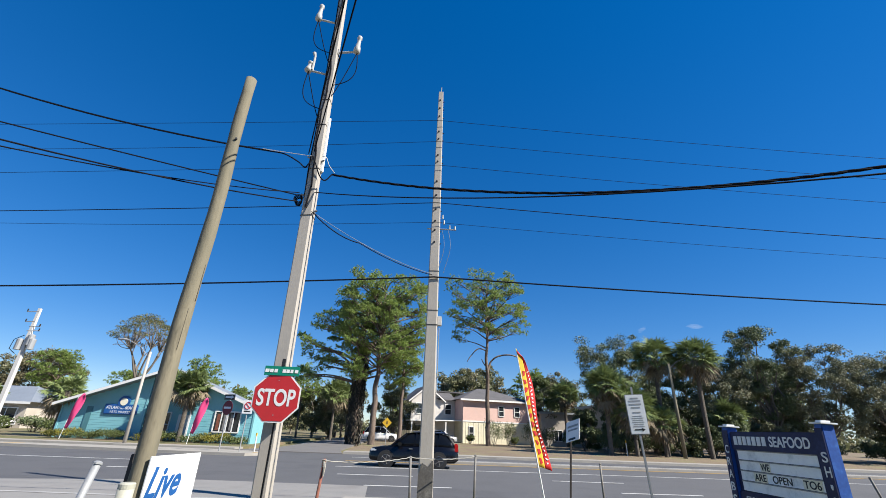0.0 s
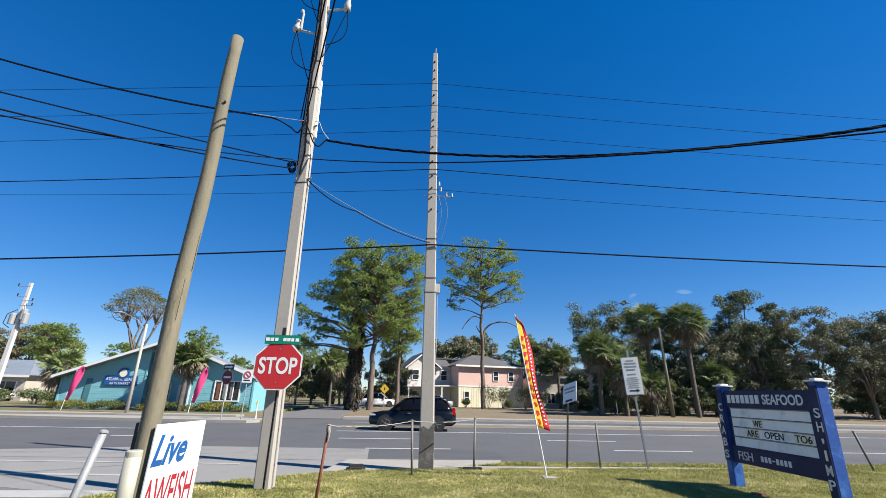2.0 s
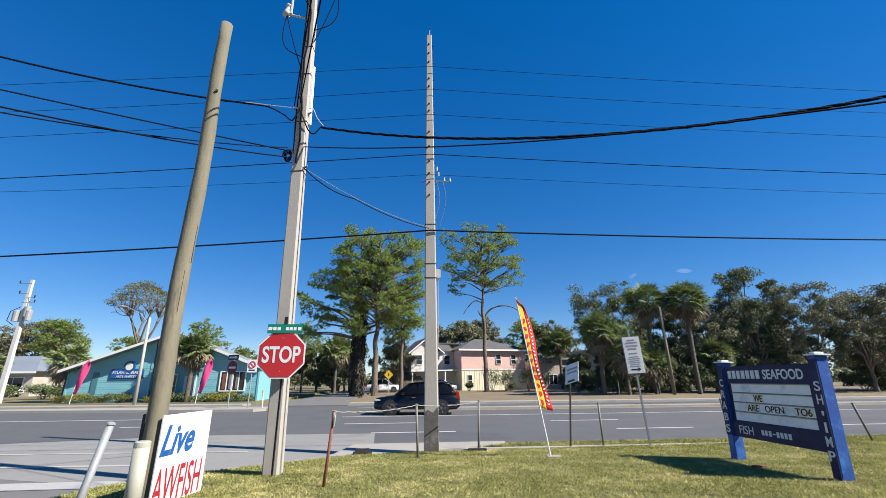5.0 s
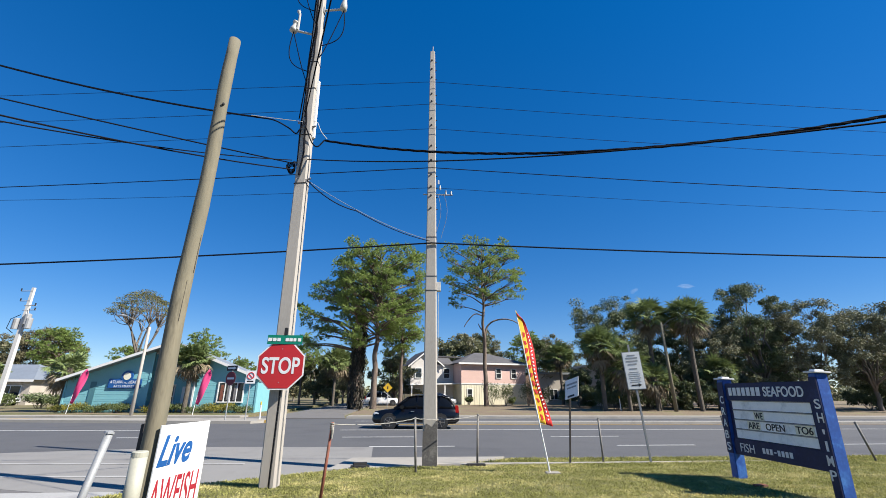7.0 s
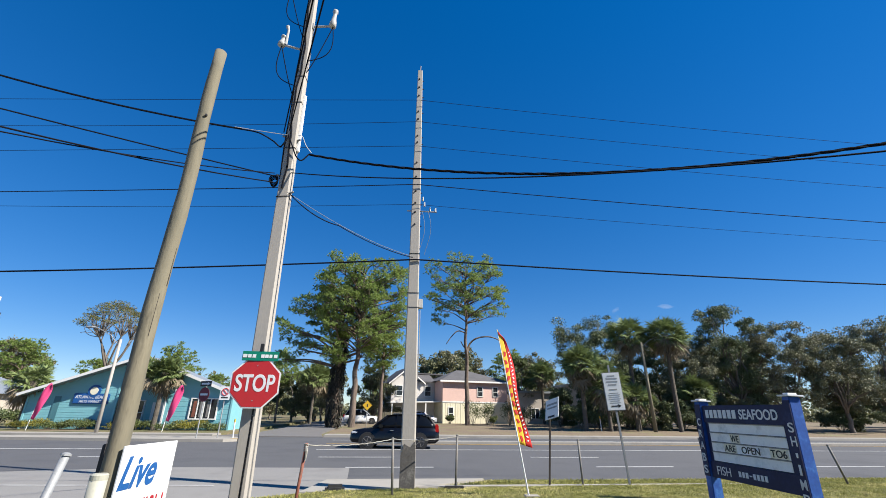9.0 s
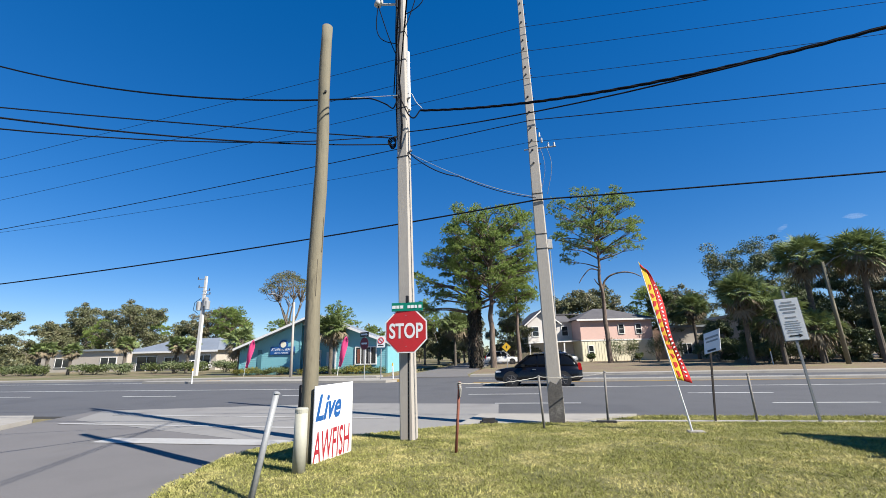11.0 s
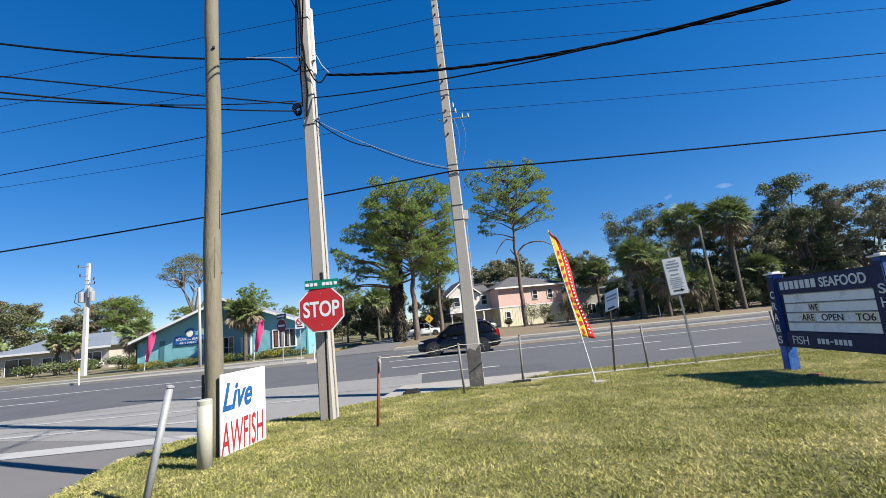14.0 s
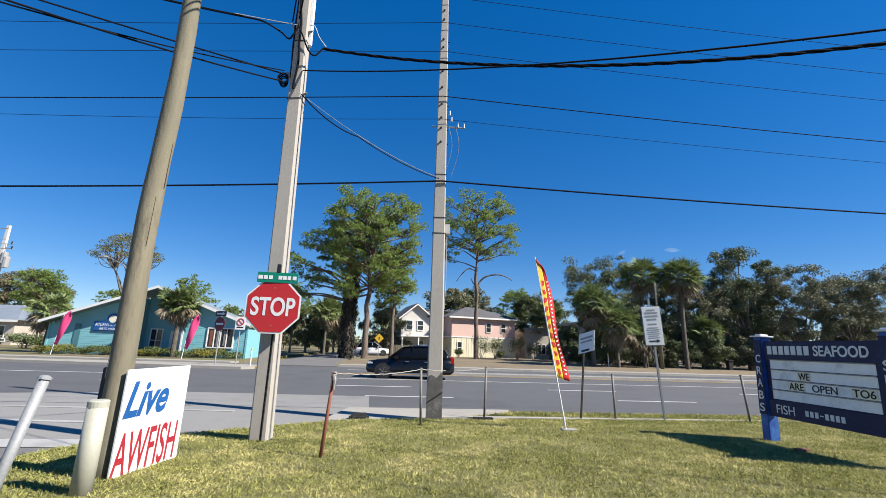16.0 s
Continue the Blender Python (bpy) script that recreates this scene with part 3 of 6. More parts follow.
def slender_pole():
    """The tall narrow concrete pole at the tip of the lawn."""
    t = thing("utility_pole", pose(-0.22, 11.4, 0), "tall slender square concrete pole with wires on one side", "utility pole")
    top = Vector((-0.09, 0, 12.3))
    bm = bmesh.new()
    rings = []
    for f, w in ((-0.05, 0.37), (0.3, 0.31), (0.7, 0.23), (1.0, 0.155)):
        c, h, ch = top * f, w / 2, w * 0.08
        rings.append([bm.verts.new(c + Vector(p)) for p in ((-h + ch, -h, 0), (h - ch, -h, 0), (h, -h + ch, 0), (h, h - ch, 0), (h - ch, h, 0), (-h + ch, h, 0), (-h, h - ch, 0), (-h, -h + ch, 0))])
    for a, b in zip(rings, rings[1:]):
        for k in range(8):
            bm.faces.new((a[k], a[(k + 1) % 8], b[(k + 1) % 8], b[k]))
    bm.faces.new(rings[-1])
    part("shaft", bm, M_POLE, t)

    def on(z):
        return top * (z / 12.3)
    for z in (11.9, 11.55, 11.2, 10.55, 10.25, 9.6, 9.35, 8.6, 8.1, 7.6, 7.2, 6.9, 6.5):
        c, w = on(z), 0.37 - 0.0175 * z
        part("bolt", tube([c + Vector((-0.02, -w / 2 + 0.01, 0)), c + Vector((-0.02, -w / 2 - 0.035, 0))], 0.03, 6), M_BLACK, t)
        part("bolt_end", tube([c + Vector((w / 2 - 0.01, 0, 0)), c + Vector((w / 2 + 0.05, 0, 0.01))], 0.016, 6), M_BLACK, t)
    # dark grey plate over the foot's front, jagged along its top edge
    part("blotch", prism([(-0.182, -0.3), (0.182, -0.3), (0.178, 0.5), (0.172, 0.78), (0.05, 0.62), (-0.1, 0.7), (-0.176, 0.45)], -0.19, -0.1835), M_FOOTPATCH, t, "dark grey patch on the foot")
    part("tip_pin", tube([on(12.28), on(12.28) + Vector((0.01, 0, 0.28))], 0.016, 6), M_GALV, t)
    c = on(6.95)
    part("crossarm", tube([c + Vector((-0.25, -0.1, 0)), c + Vector((0.62, -0.1, -0.02))], 0.02, 6), M_GALV, t)
    for dx, dz in ((0.25, 0.22), (0.42, 0.05), (0.58, 0.04), (0.2, 0.4)):
        part("insulator", tube([c + Vector((dx, -0.1, dz - 0.06)), c + Vector((dx, -0.1, dz + 0.07))], [0.028, 0.02], 8), M_PORCELAIN, t)
    for dx in (0.18, 0.36):
        pts = [c + Vector((dx + 0.1 * math.sin(f * 4), -0.12, -1.4 * f)) for f in np.linspace(0, 1, 9)]
        part("loose_wire", tube(pts, 0.006, 4), M_CABLEGREY, t)
    for z in (5.6, 4.45, 4.05):
        c, h = on(z), (0.37 - 0.0175 * z) / 2 + 0.008
        bm = tube([c + Vector(p) for p in ((-h, -h, 0), (h, -h, 0), (h, h, 0), (-h, h, 0), (-h, -h, 0))], 0.008, 5)
        part("strap", bm, M_BLACK, t)
    c = on(4.3)
    part("junction_box", box(c.x + 0.15, c.x + 0.27, -0.08, 0.08, 4.05, 4.3, 0.01), M_PALEPOLE, t)
    part("conduit", tube([(0.17, 0, 4.0), (0.175, 0, 2.9), (0.16, -0.04, 2.2)], 0.012, 6), M_GALV, t)
    return t


slender_pole()


def wooden_pole():
    t = thing("wooden_pole", pose(-3.71, 6.12, 0), "bare weathered round wooden pole with no wires", "pole")
    zs = np.linspace(-0.2, 7.5, 22)
    pts = [(0.012 * math.sin(z * 1.7) - 0.0 * z, 0.01 * math.cos(z * 1.3), z) for z in zs]
    part("shaft", tube(pts, [0.124 - 0.0035 * z + 0.003 * math.sin(z * 5) for z in zs], 20), M_WOODPOLE, t, smooth=True)
    bm = bmesh.new()
    for k in range(9):
        a, z = 0.7 * k - 2.2, 0.9 + 0.73 * k
        r = 0.1235 - 0.0035 * z
        tube([(r * math.cos(a), r * math.sin(a), z), (r * math.cos(a + 0.04), r * math.sin(a + 0.04), z + 0.6)], [0.004, 0.002], 4, bm)
    part("drying_crack", bm, M_WOODDARK, t)
    part("nail_plate", tube([(0.07, -0.07, 6.05), (0.085, -0.1, 6.05)], 0.02, 8), M_BLACK, t)
    part("bracket", box(-0.2, -0.12, 0.02, 0.09, 0.55, 1.0, 0.01), M_BLACK, t)
    return t


wooden_pole()


def wire(a, b, sag, radius, label, material=M_CABLE, group="", n=30, past=1.0, start=0.0):
    a, b = Vector(a), Vector(b)
    pts = []
    for k in range(n + 1):
        f = start + (past - start) * k / n
        p = a + (b - a) * f
        p.z -= 4 * sag * f * (1 - f)
        pts.append(p)
    return tagged(part("overhead_wire", tube(pts, radius, 5), material), label, "wire", group=group)


def along(u, v, z):
    return road(u, v, z).translation


# wires carried by the slender pole, along the road
for zc, r, far, sag, right in ((10.95, 0.007, 6.97, 0.18, 11.9), (10.09, 0.007, 8.68, 1.16, 11.0), (9.17, 0.007, 5.39, 0.3, 10.05), (7.8, 0.013, 5.17, 0.6, 8.7), (7.13, 0.006, 7.69, 1.23, 8.0), (5.4, 0.022, 4.69, 1.05, 7.09)):
    c = (-0.22 - 0.0075 * zc, 11.22, zc)
    wire(c, along(-55, 13.7, far), sag, r, "thin black overhead wire along the road", group="road wires")
    wire(c, along(55, 10, right), 0.68, r, "thin black overhead wire along the road", group="road wires")
# cables that meet at the corner pole
wire((-3.3, 8.33, 7.34), (-14, 6.68, 9.35), 0.424, 0.022, "black service cable to the corner pole", group="service cables", past=1.5, start=0.08)
wire((-3.1, 8.33, 7.34), (-14, 6.68, 9.35), 0.424, 0.008, "pale bare grip wire that holds the service cable", M_PALEPOLE, "service cables", n=8, past=0.11)
tagged(part("overhead_wire", tube(smooth_points([(-4.16, 8.2, 7.37), (-3.8, 8.25, 7.33), (-3.45, 8.28, 7.14), (-3.28, 8.29, 7.0), (-3.2, 8.29, 7.1), (-3.12, 8.29, 7.28)], 4), 0.017, 5), M_CABLE), "drooping black tail of the service cable", "wire", group="service cables")
wire((-3.3, 8.33, 6.26), (-14, 2.85, 6.41), 0.083, 0.014, "black service cable to the corner pole", group="service cables", past=1.3)
wire((-3.3, 8.33, 6.33), (-14, -5.25, 5.25), 1.53, 0.011, "black service cable to the corner pole", group="service cables")
wire((-3.3, 8.33, 6.1), (-14, -5.44, 5.1), 1.157, 0.014, "black service cable to the corner pole", group="service cables")
wire((-2.95, 8.33, 6.35), (15.0, -1.5, 4.1), 1.151, 0.012, "black service cable to the corner pole", group="service cables")
# overhead pair that passes above the lawn towards the unseen walls behind
wire((-3.25, 8.3, 7.4), (4.0, -8.0, 6.5), 0.04, 0.014, "black overhead cable crossing above the lawn", group="service cables")
wire((-3.12, 8.28, 7.45), (4.3, -8.0, 6.5), 0.04, 0.014, "black overhead cable crossing above the lawn", group="service cables")


def twisted_cable():
    """Thick twisted service drop: three strands wound round one another."""
    t = thing("service_drop", pose(0, 0, 0), "thick black twisted service cable sagging from the pole", "wire", group="service cables")
    a, b = Vector((-2.6, 8.32, 6.83)), Vector((15.0, 2.5, 7.14))
    for s in range(3):
        pts = []
        for k in range(161):
            f = k / 160
            p = a.lerp(b, f)
            w = f * 130 + s * 2.094
            pts.append(p + Vector((0, 0.016 * math.cos(w), -4 * 1.744 * f * (1 - f) + 0.016 * math.sin(w))))
        part("strand", tube(pts, 0.0135, 5), M_CABLE, t)
    part("tail", tube(smooth_points([(-3.12, 8.24, 7.3), (-2.98, 8.18, 7.0), (-2.86, 8.22, 6.72), (-2.74, 8.27, 6.64), (-2.6, 8.3, 6.83)], 5), 0.016, 5), M_CABLE, t)
    part("tail", tube(smooth_points([(-2.88, 8.24, 7.28), (-2.78, 8.22, 7.24), (-2.68, 8.24, 7.02), (-2.55, 8.3, 6.86)], 5), 0.009, 5), M_PALEPOLE, t, "pale bare neutral wire")


twisted_cable()
a, b = Vector((-2.95, 8.33, 5.86)), Vector((-0.3, 11.2, 5.48))
splice = Vector((-2.015, 9.343, 5.58))
wire(a, splice, 0.02, 0.007, "grey service drop slung between the two poles", M_CABLEGREY, "service cables")
wire(splice, b, 0.07, 0.009, "grey service drop slung between the two poles", M_CABLEGREY, "service cables")
wire(a + Vector((0.03, 0, -0.02)), splice - Vector((0, 0, 0.03)), 0.12, 0.013, "black cable lashed below the service drop", M_CABLE, "service cables")
wire(splice - Vector((0, 0, 0.03)), b - Vector((0, 0, 0.03)), 0.09, 0.011, "black cable lashed below the service drop", M_CABLE, "service cables")

# ---- signs and posts on the lawn ----


def octagon(r, y0, y1):
    return prism([(r / math.cos(math.pi / 8) * math.cos(math.pi / 8 + k * math.pi / 4), r / math.cos(math.pi / 8) * math.sin(math.pi / 8 + k * math.pi / 4)) for k in range(8)], y0, y1)


FACE = Matrix(((1, 0, 0, 0), (0, 0, -1, 0), (0, 1, 0, 0), (0, 0, 0, 1)))     # words on a face that looks to -y


def stop_sign():
    t = thing("stop_sign", pose(-2.895, 8.18, lawn_z(-3.03, 8.2) - 0.05, 0, 0, 4), "red octagonal stop sign on a dark channel post", "stop sign")
    c = 2.09
    for name, r, y, m in (("rim", 0.428, 0.0, M_WHITE), ("face", 0.403, -0.005, M_RED)):
        ob = part(name, octagon(r, y - 0.004, y + 0.004 if name == "rim" else y + 0.003), m, t)
        ob.matrix_local = pose(0, -0.05, c)
    lettering("STOP", 0.69, 0.3, Matrix.Translation((0, -0.0615, c)) @ FACE, M_LETTER, t, bold=0.022)
    for z in (c + 0.3, c - 0.3):
        part("bolt", tube([(0, -0.058, z), (0, -0.063, z)], 0.01, 8), M_GALV, t)
    bm = box(-0.015, 0.015, -0.012, -0.006, 0, 2.66)
    box(-0.015, -0.011, -0.036, -0.012, 0, 2.66, 0, bm)
    box(0.011, 0.015, -0.036, -0.012, 0, 2.66, 0, bm)
    ob = part("channel_post", bm, M_BLACK, t, "dark steel channel post with holes")
    ob.matrix_local = pose(0.03, 0.03, 0)
    for k in range(18):
        part("hole_rivet", tube([(0.03, 0.014, 0.1 + 0.085 * k), (0.03, 0.006, 0.1 + 0.085 * k)], 0.006, 6), M_GALV, t)
    return t


stop_sign()
t = thing("street_name_sign", pose(-2.865, 8.12, 2.24, 0, 0, 6), "green street name blade above the stop sign", "street sign")
part("blade", box(-0.32, 0.32, -0.006, 0.006, 0.02, 0.19, 0.004), M_GREEN, t)
for x, w in ((-0.27, 0.07), (-0.19, 0.06), (-0.11, 0.06), (0.04, 0.06), (0.11, 0.06), (0.18, 0.05), (0.265, 0.06)):
    part("word_bar", box(x - w / 2, x + w / 2, -0.011, -0.007, 0.075, 0.135), M_LETTER, t)
part("bracket", box(-0.03, 0.03, -0.014, 0.03, 0.19, 0.33, 0.008), M_BLACK, t, "black mounting bracket")

t = thing("hand_painted_sign", pose(-3.48, 7.07, -0.04) @ pose(0, 0, 0, 0, 0, 90 - 3.5), "white painted board with blue and red lettering leaning by the pole", "sign")
# local x runs along the board away from the viewer's left
part("board", box(-1.06, 0.0, -0.012, 0.012, -0.14, 1.03, 0.004), M_WHITE, t)
lettering("Live", 0.68, 0.38, Matrix.Translation((-0.69, -0.014, 0.71)) @ FACE, M_LETTERBLUE, t, slant=0.35, bold=0.026)
lettering("AWFISH", 0.98, 0.44, Matrix.Translation((-0.57, -0.014, 0.16)) @ FACE, M_LETTERRED, t, slant=0.08, bold=0.008)
part("stake", box(-0.12, -0.08, 0.014, 0.04, -0.3, 0.8), M_WOODPOLE, t)

t = thing("marker_post", pose(-3.45, 5.56, lawn_z(-3.45, 5.56) - 0.05), "short cream plastic utility marker tube with a cap", "marker post")
part("tube", tube([(0, 0, 0), (0, 0, 0.81)], 0.086, 20), M_CREAM, t, smooth=True)
part("cap", tube([(0, 0, 0.8), (0, 0, 0.85), (0, 0, 0.862)], [0.0875, 0.0875, 0.075], 20), M_CREAM, t)



def pipe_post(name, foot, head, r, material, label, cap=True, group=""):
    foot, head = Vector(foot), Vector(head)
    t = thing(name, Matrix.Translation(foot), label, "post", group=group)
    d = head - foot
    part("pipe", tube([-0.08 * d, d], r, 10), material, t, smooth=True)
    if cap:
        part("cap", tube([d * 0.985, d * 1.0, d * 1.012], [r * 1.25, r * 1.2, r * 0.5], 10), material, t)
    return t


pipe_post("metal_post", (-3.18, 4.32, lawn_z(-3.2, 4.3)), (-3.07, 4.48, 1.04), 0.034, M_GALV, "leaning grey galvanised pipe post")
GROUP = "fence posts"
red = pipe_post("fence_post", (-1.70, 7.21, lawn_z(-1.7, 7.21)), (-1.63, 7.29, 0.95), 0.024, M_RUST, "rusty red steel fence post with rope tied on top", group=GROUP)
bm = bmesh.new()
for k in range(4):
    c = Vector((0.068, 0.075, 0.99 + 0.03 * k - 0.02))
    tube([c + Vector((0.03 * math.cos(a), 0.03 * math.sin(a), 0.004 * math.sin(3 * a))) for a in np.linspace(0, 6.28, 11)], 0.009, 5, bm)
tube([(0.075, 0.04, 1.04), (0.095, 0.03, 0.97), (0.09, 0.03, 0.84)], [0.012, 0.022, 0.01], 6, bm)
part("rope_knot", bm, M_ROPE, red, "frayed pale rope knot")
posts = [((-0.48, 10.2), (-0.52, 10.2, 0.88)), ((0.93, 11.4), (0.97, 11.4, 0.9)), ((4.17, 11.95), (4.15, 11.95, 0.8)), ((7.5, 12.0), (7.4, 12.0, 0.87)), ((11.1, 12.0), (10.84, 12.0, 0.74)), ((14.6, 12.4), (14.5, 12.4, 0.8))]
for (x, y), head in posts:
    pipe_post("fence_post", (x, y, lawn_z(x, y)), head, 0.026, M_POSTGREY, "weathered grey steel fence post", group=GROUP)
bm = bmesh.new()
run = [Vector((-1.63, 7.29, 0.93)), Vector((-0.52, 10.2, 0.86)), Vector((0.97, 11.4, 0.87)), Vector((4.15, 11.95, 0.77)), Vector((7.4, 12.0, 0.84)), Vector((10.84, 12.0, 0.71))]
for a, b in zip(run[:2], run[1:]):
    tube([a.lerp(b, f) - Vector((0, 0, 0.05 * math.sin(math.pi * f) - 0.004 * math.sin(f * 60))) for f in np.linspace(0, 1, 40)], 0.008, 6, bm)
tagged(part("fence_rope", bm, M_ROPE), "pale frayed rope strung between fence posts", "rope")
bm = bmesh.new()
for a, b in zip(run[1:], run[2:]):
    tube([a.lerp(b, f) - Vector((0, 0, 0.03 * math.sin(math.pi * f))) for f in np.linspace(0, 1, 16)], 0.004, 4, bm)
tagged(part("fence_wire", bm, M_CABLEGREY), "thin wire strung between fence posts", "wire")

t = thing("direction_sign", pose(3.3, 11.85, lawn_z(3.3, 11.85), 0, 5, 0), "small white sign with a black arrow on a dark post", "sign")
part("post", box(-0.02, 0.02, -0.02, 0.02, -0.1, 1.55, 0.004), M_WOODDARK, t, "dark narrow post")
face = part("panel", box(-0.26, 0.27, -0.035, -0.024, 1.55, 2.07, 0.003), M_WHITE, t)
tilt = pose(0.05, -0.06, 0, 0, 0, -66) @ pose(0, 0, 1.76, -12, -14, 0) @ pose(0, 0, -1.78)
face.matrix_local = tilt
for k, (x0, x1, z0, z1) in enumerate(((-0.2, 0.22, 1.9, 1.95), (-0.18, 0.2, 1.81, 1.85), (-0.15, 0.12, 1.58, 1.63))):
    ob = part("text_bar", box(x0, x1, -0.039, -0.0355, z0, z1), M_LETTERBLACK if k == 2 else M_GALV, t)
    ob.matrix_local = tilt

t = thing("information_sign", pose(5.35, 11.9, lawn_z(5.35, 11.9), 0, -3.5, -8), "tall white notice sign on a galvanised post", "sign")
part("post", box(-0.025, 0.025, -0.02, 0.02, -0.1, 2.92, 0.005), M_GALV, t)
part("panel", box(-0.21, 0.23, -0.034, -0.024, 1.76, 2.71, 0.006), M_WHITE, t)
part("panel_backing", box(-0.225, 0.245, -0.023, -0.016, 1.745, 2.725, 0.006), M_GALV, t)
for z, w, h in ((2.63, 0.2, 0.03), (2.56, 0.3, 0.035), (2.48, 0.3, 0.035), (2.4, 0.22, 0.035), (2.28, 0.2, 0.028), (2.19, 0.24, 0.014), (2.14, 0.3, 0.014), (2.09, 0.27, 0.014), (2.04, 0.31, 0.014), (1.99, 0.24, 0.014), (1.94, 0.28, 0.014)):
    part("text_bar", box(0.01 - w / 2, 0.01 + w / 2, -0.0385, -0.0345, z - h / 2, z + h / 2), M_GALV, t)
part("arrow_shaft", box(-0.11, 0.08, -0.0385, -0.0345, 1.845, 1.875), M_LETTERBLACK, t)
part("arrow_head", prism([(0.07, 1.815), (0.15, 1.86), (0.07, 1.905)], -0.0385, -0.0345), M_LETTERBLACK, t)


def feather_flag():
    """Tall feather banner on a leaning pole with a small base plate."""
    x, y = 2.37, 9.98
    t = thing("feather_flag", pose(x, y, lawn_z(x, y)), "tall yellow and red feather banner on a leaning pole", "flag")
    foot, head = Vector((0, 0, -0.05)), Vector((-0.56, 0.0, 3.45))
    part("pole", tube([foot, foot.lerp(head, 0.3), foot.lerp(head, 0.97)], [0.018, 0.016, 0.008], 8), M_WHITE, t)
    part("base_plate", box(-0.1, 0.2, -0.12, 0.1, -0.03, 0.03, 0.012), M_CONCRETE, t, "small concrete base block")
    rows = 26
    d = (head - foot).normalized()
    across = Vector((0.85, 0.3, 0.06)).normalized()

    def width(f):
        return 0.3 * min(1, (1 - f) / 0.06 + 0.12) ** 0.5 * (0.72 + 0.28 * (1 - f))

    def ripple(f, s):
        return Vector((0.3, 0.35, 0)) * (0.16 * s * math.sin(f * 9 + s * 1.5))
    for name, s0, s1, m in (("yellow_cloth", 0.0, 0.52, M_FLAGYEL), ("red_edge", 0.52, 1.0, M_FLAGRED)):
        vs, fs = [], []
        for i in range(rows + 1):
            f = i / rows
            p = foot.lerp(head, 0.3 + 0.7 * f)
            for j in range(5):
                s = s0 + (s1 - s0) * j / 4
                vs.append(p + across * width(f) * s - Vector((0, 0, 0.12 * s)) + ripple(f, s))
        for i in range(rows):
            for j in range(4):
                k = i * 5 + j
                fs.append((k, k + 1, k + 6, k + 5))
        ob = obj(name, vs, fs, m, t, True)
        so = ob.modifiers.new("cloth", 'SOLIDIFY')
        so.thickness = 0.003
    rng = np.random.default_rng(31)
    n = d.cross(across).normalized()
    for at_s, material, count, tall in ((0.3, M_FLAGRED, 11, 0.066), (0.76, M_LETTER, 24, 0.024)):
        for i in range(count):
            f = 0.05 + 0.8 * i / count
            p = foot.lerp(head, 0.3 + 0.7 * f)
            w = width(f)
            c = p + across * w * at_s - Vector((0, 0, 0.12 * at_s)) + ripple(f, at_s)
            m = Matrix((across.to_4d(), d.to_4d(), n.to_4d(), (0, 0, 0, 1))).transposed()
            m.translation = c
            h, k, q0 = tall * rng.uniform(0.75, 1.1), (2.4 if at_s < 0.5 else 1.35) * w * rng.uniform(0.7, 1.2), rng.normal() * 0.016
            vs = []
            for sgn in (-0.012, 0.012):
                vs += [m @ Vector(q + (sgn,)) for q in ((-0.05 * k + q0, -h), (0.05 * k + q0, -h * 0.5), (0.045 * k - q0, h * 0.8), (-0.05 * k - q0, h))]
            fs = [(0, 1, 2, 3), (7, 6, 5, 4), (0, 4, 5, 1), (1, 5, 6, 2), (2, 6, 7, 3), (3, 7, 4, 0)]
            obj("letter_bar", vs, fs, material, t)
    return t


feather_flag()


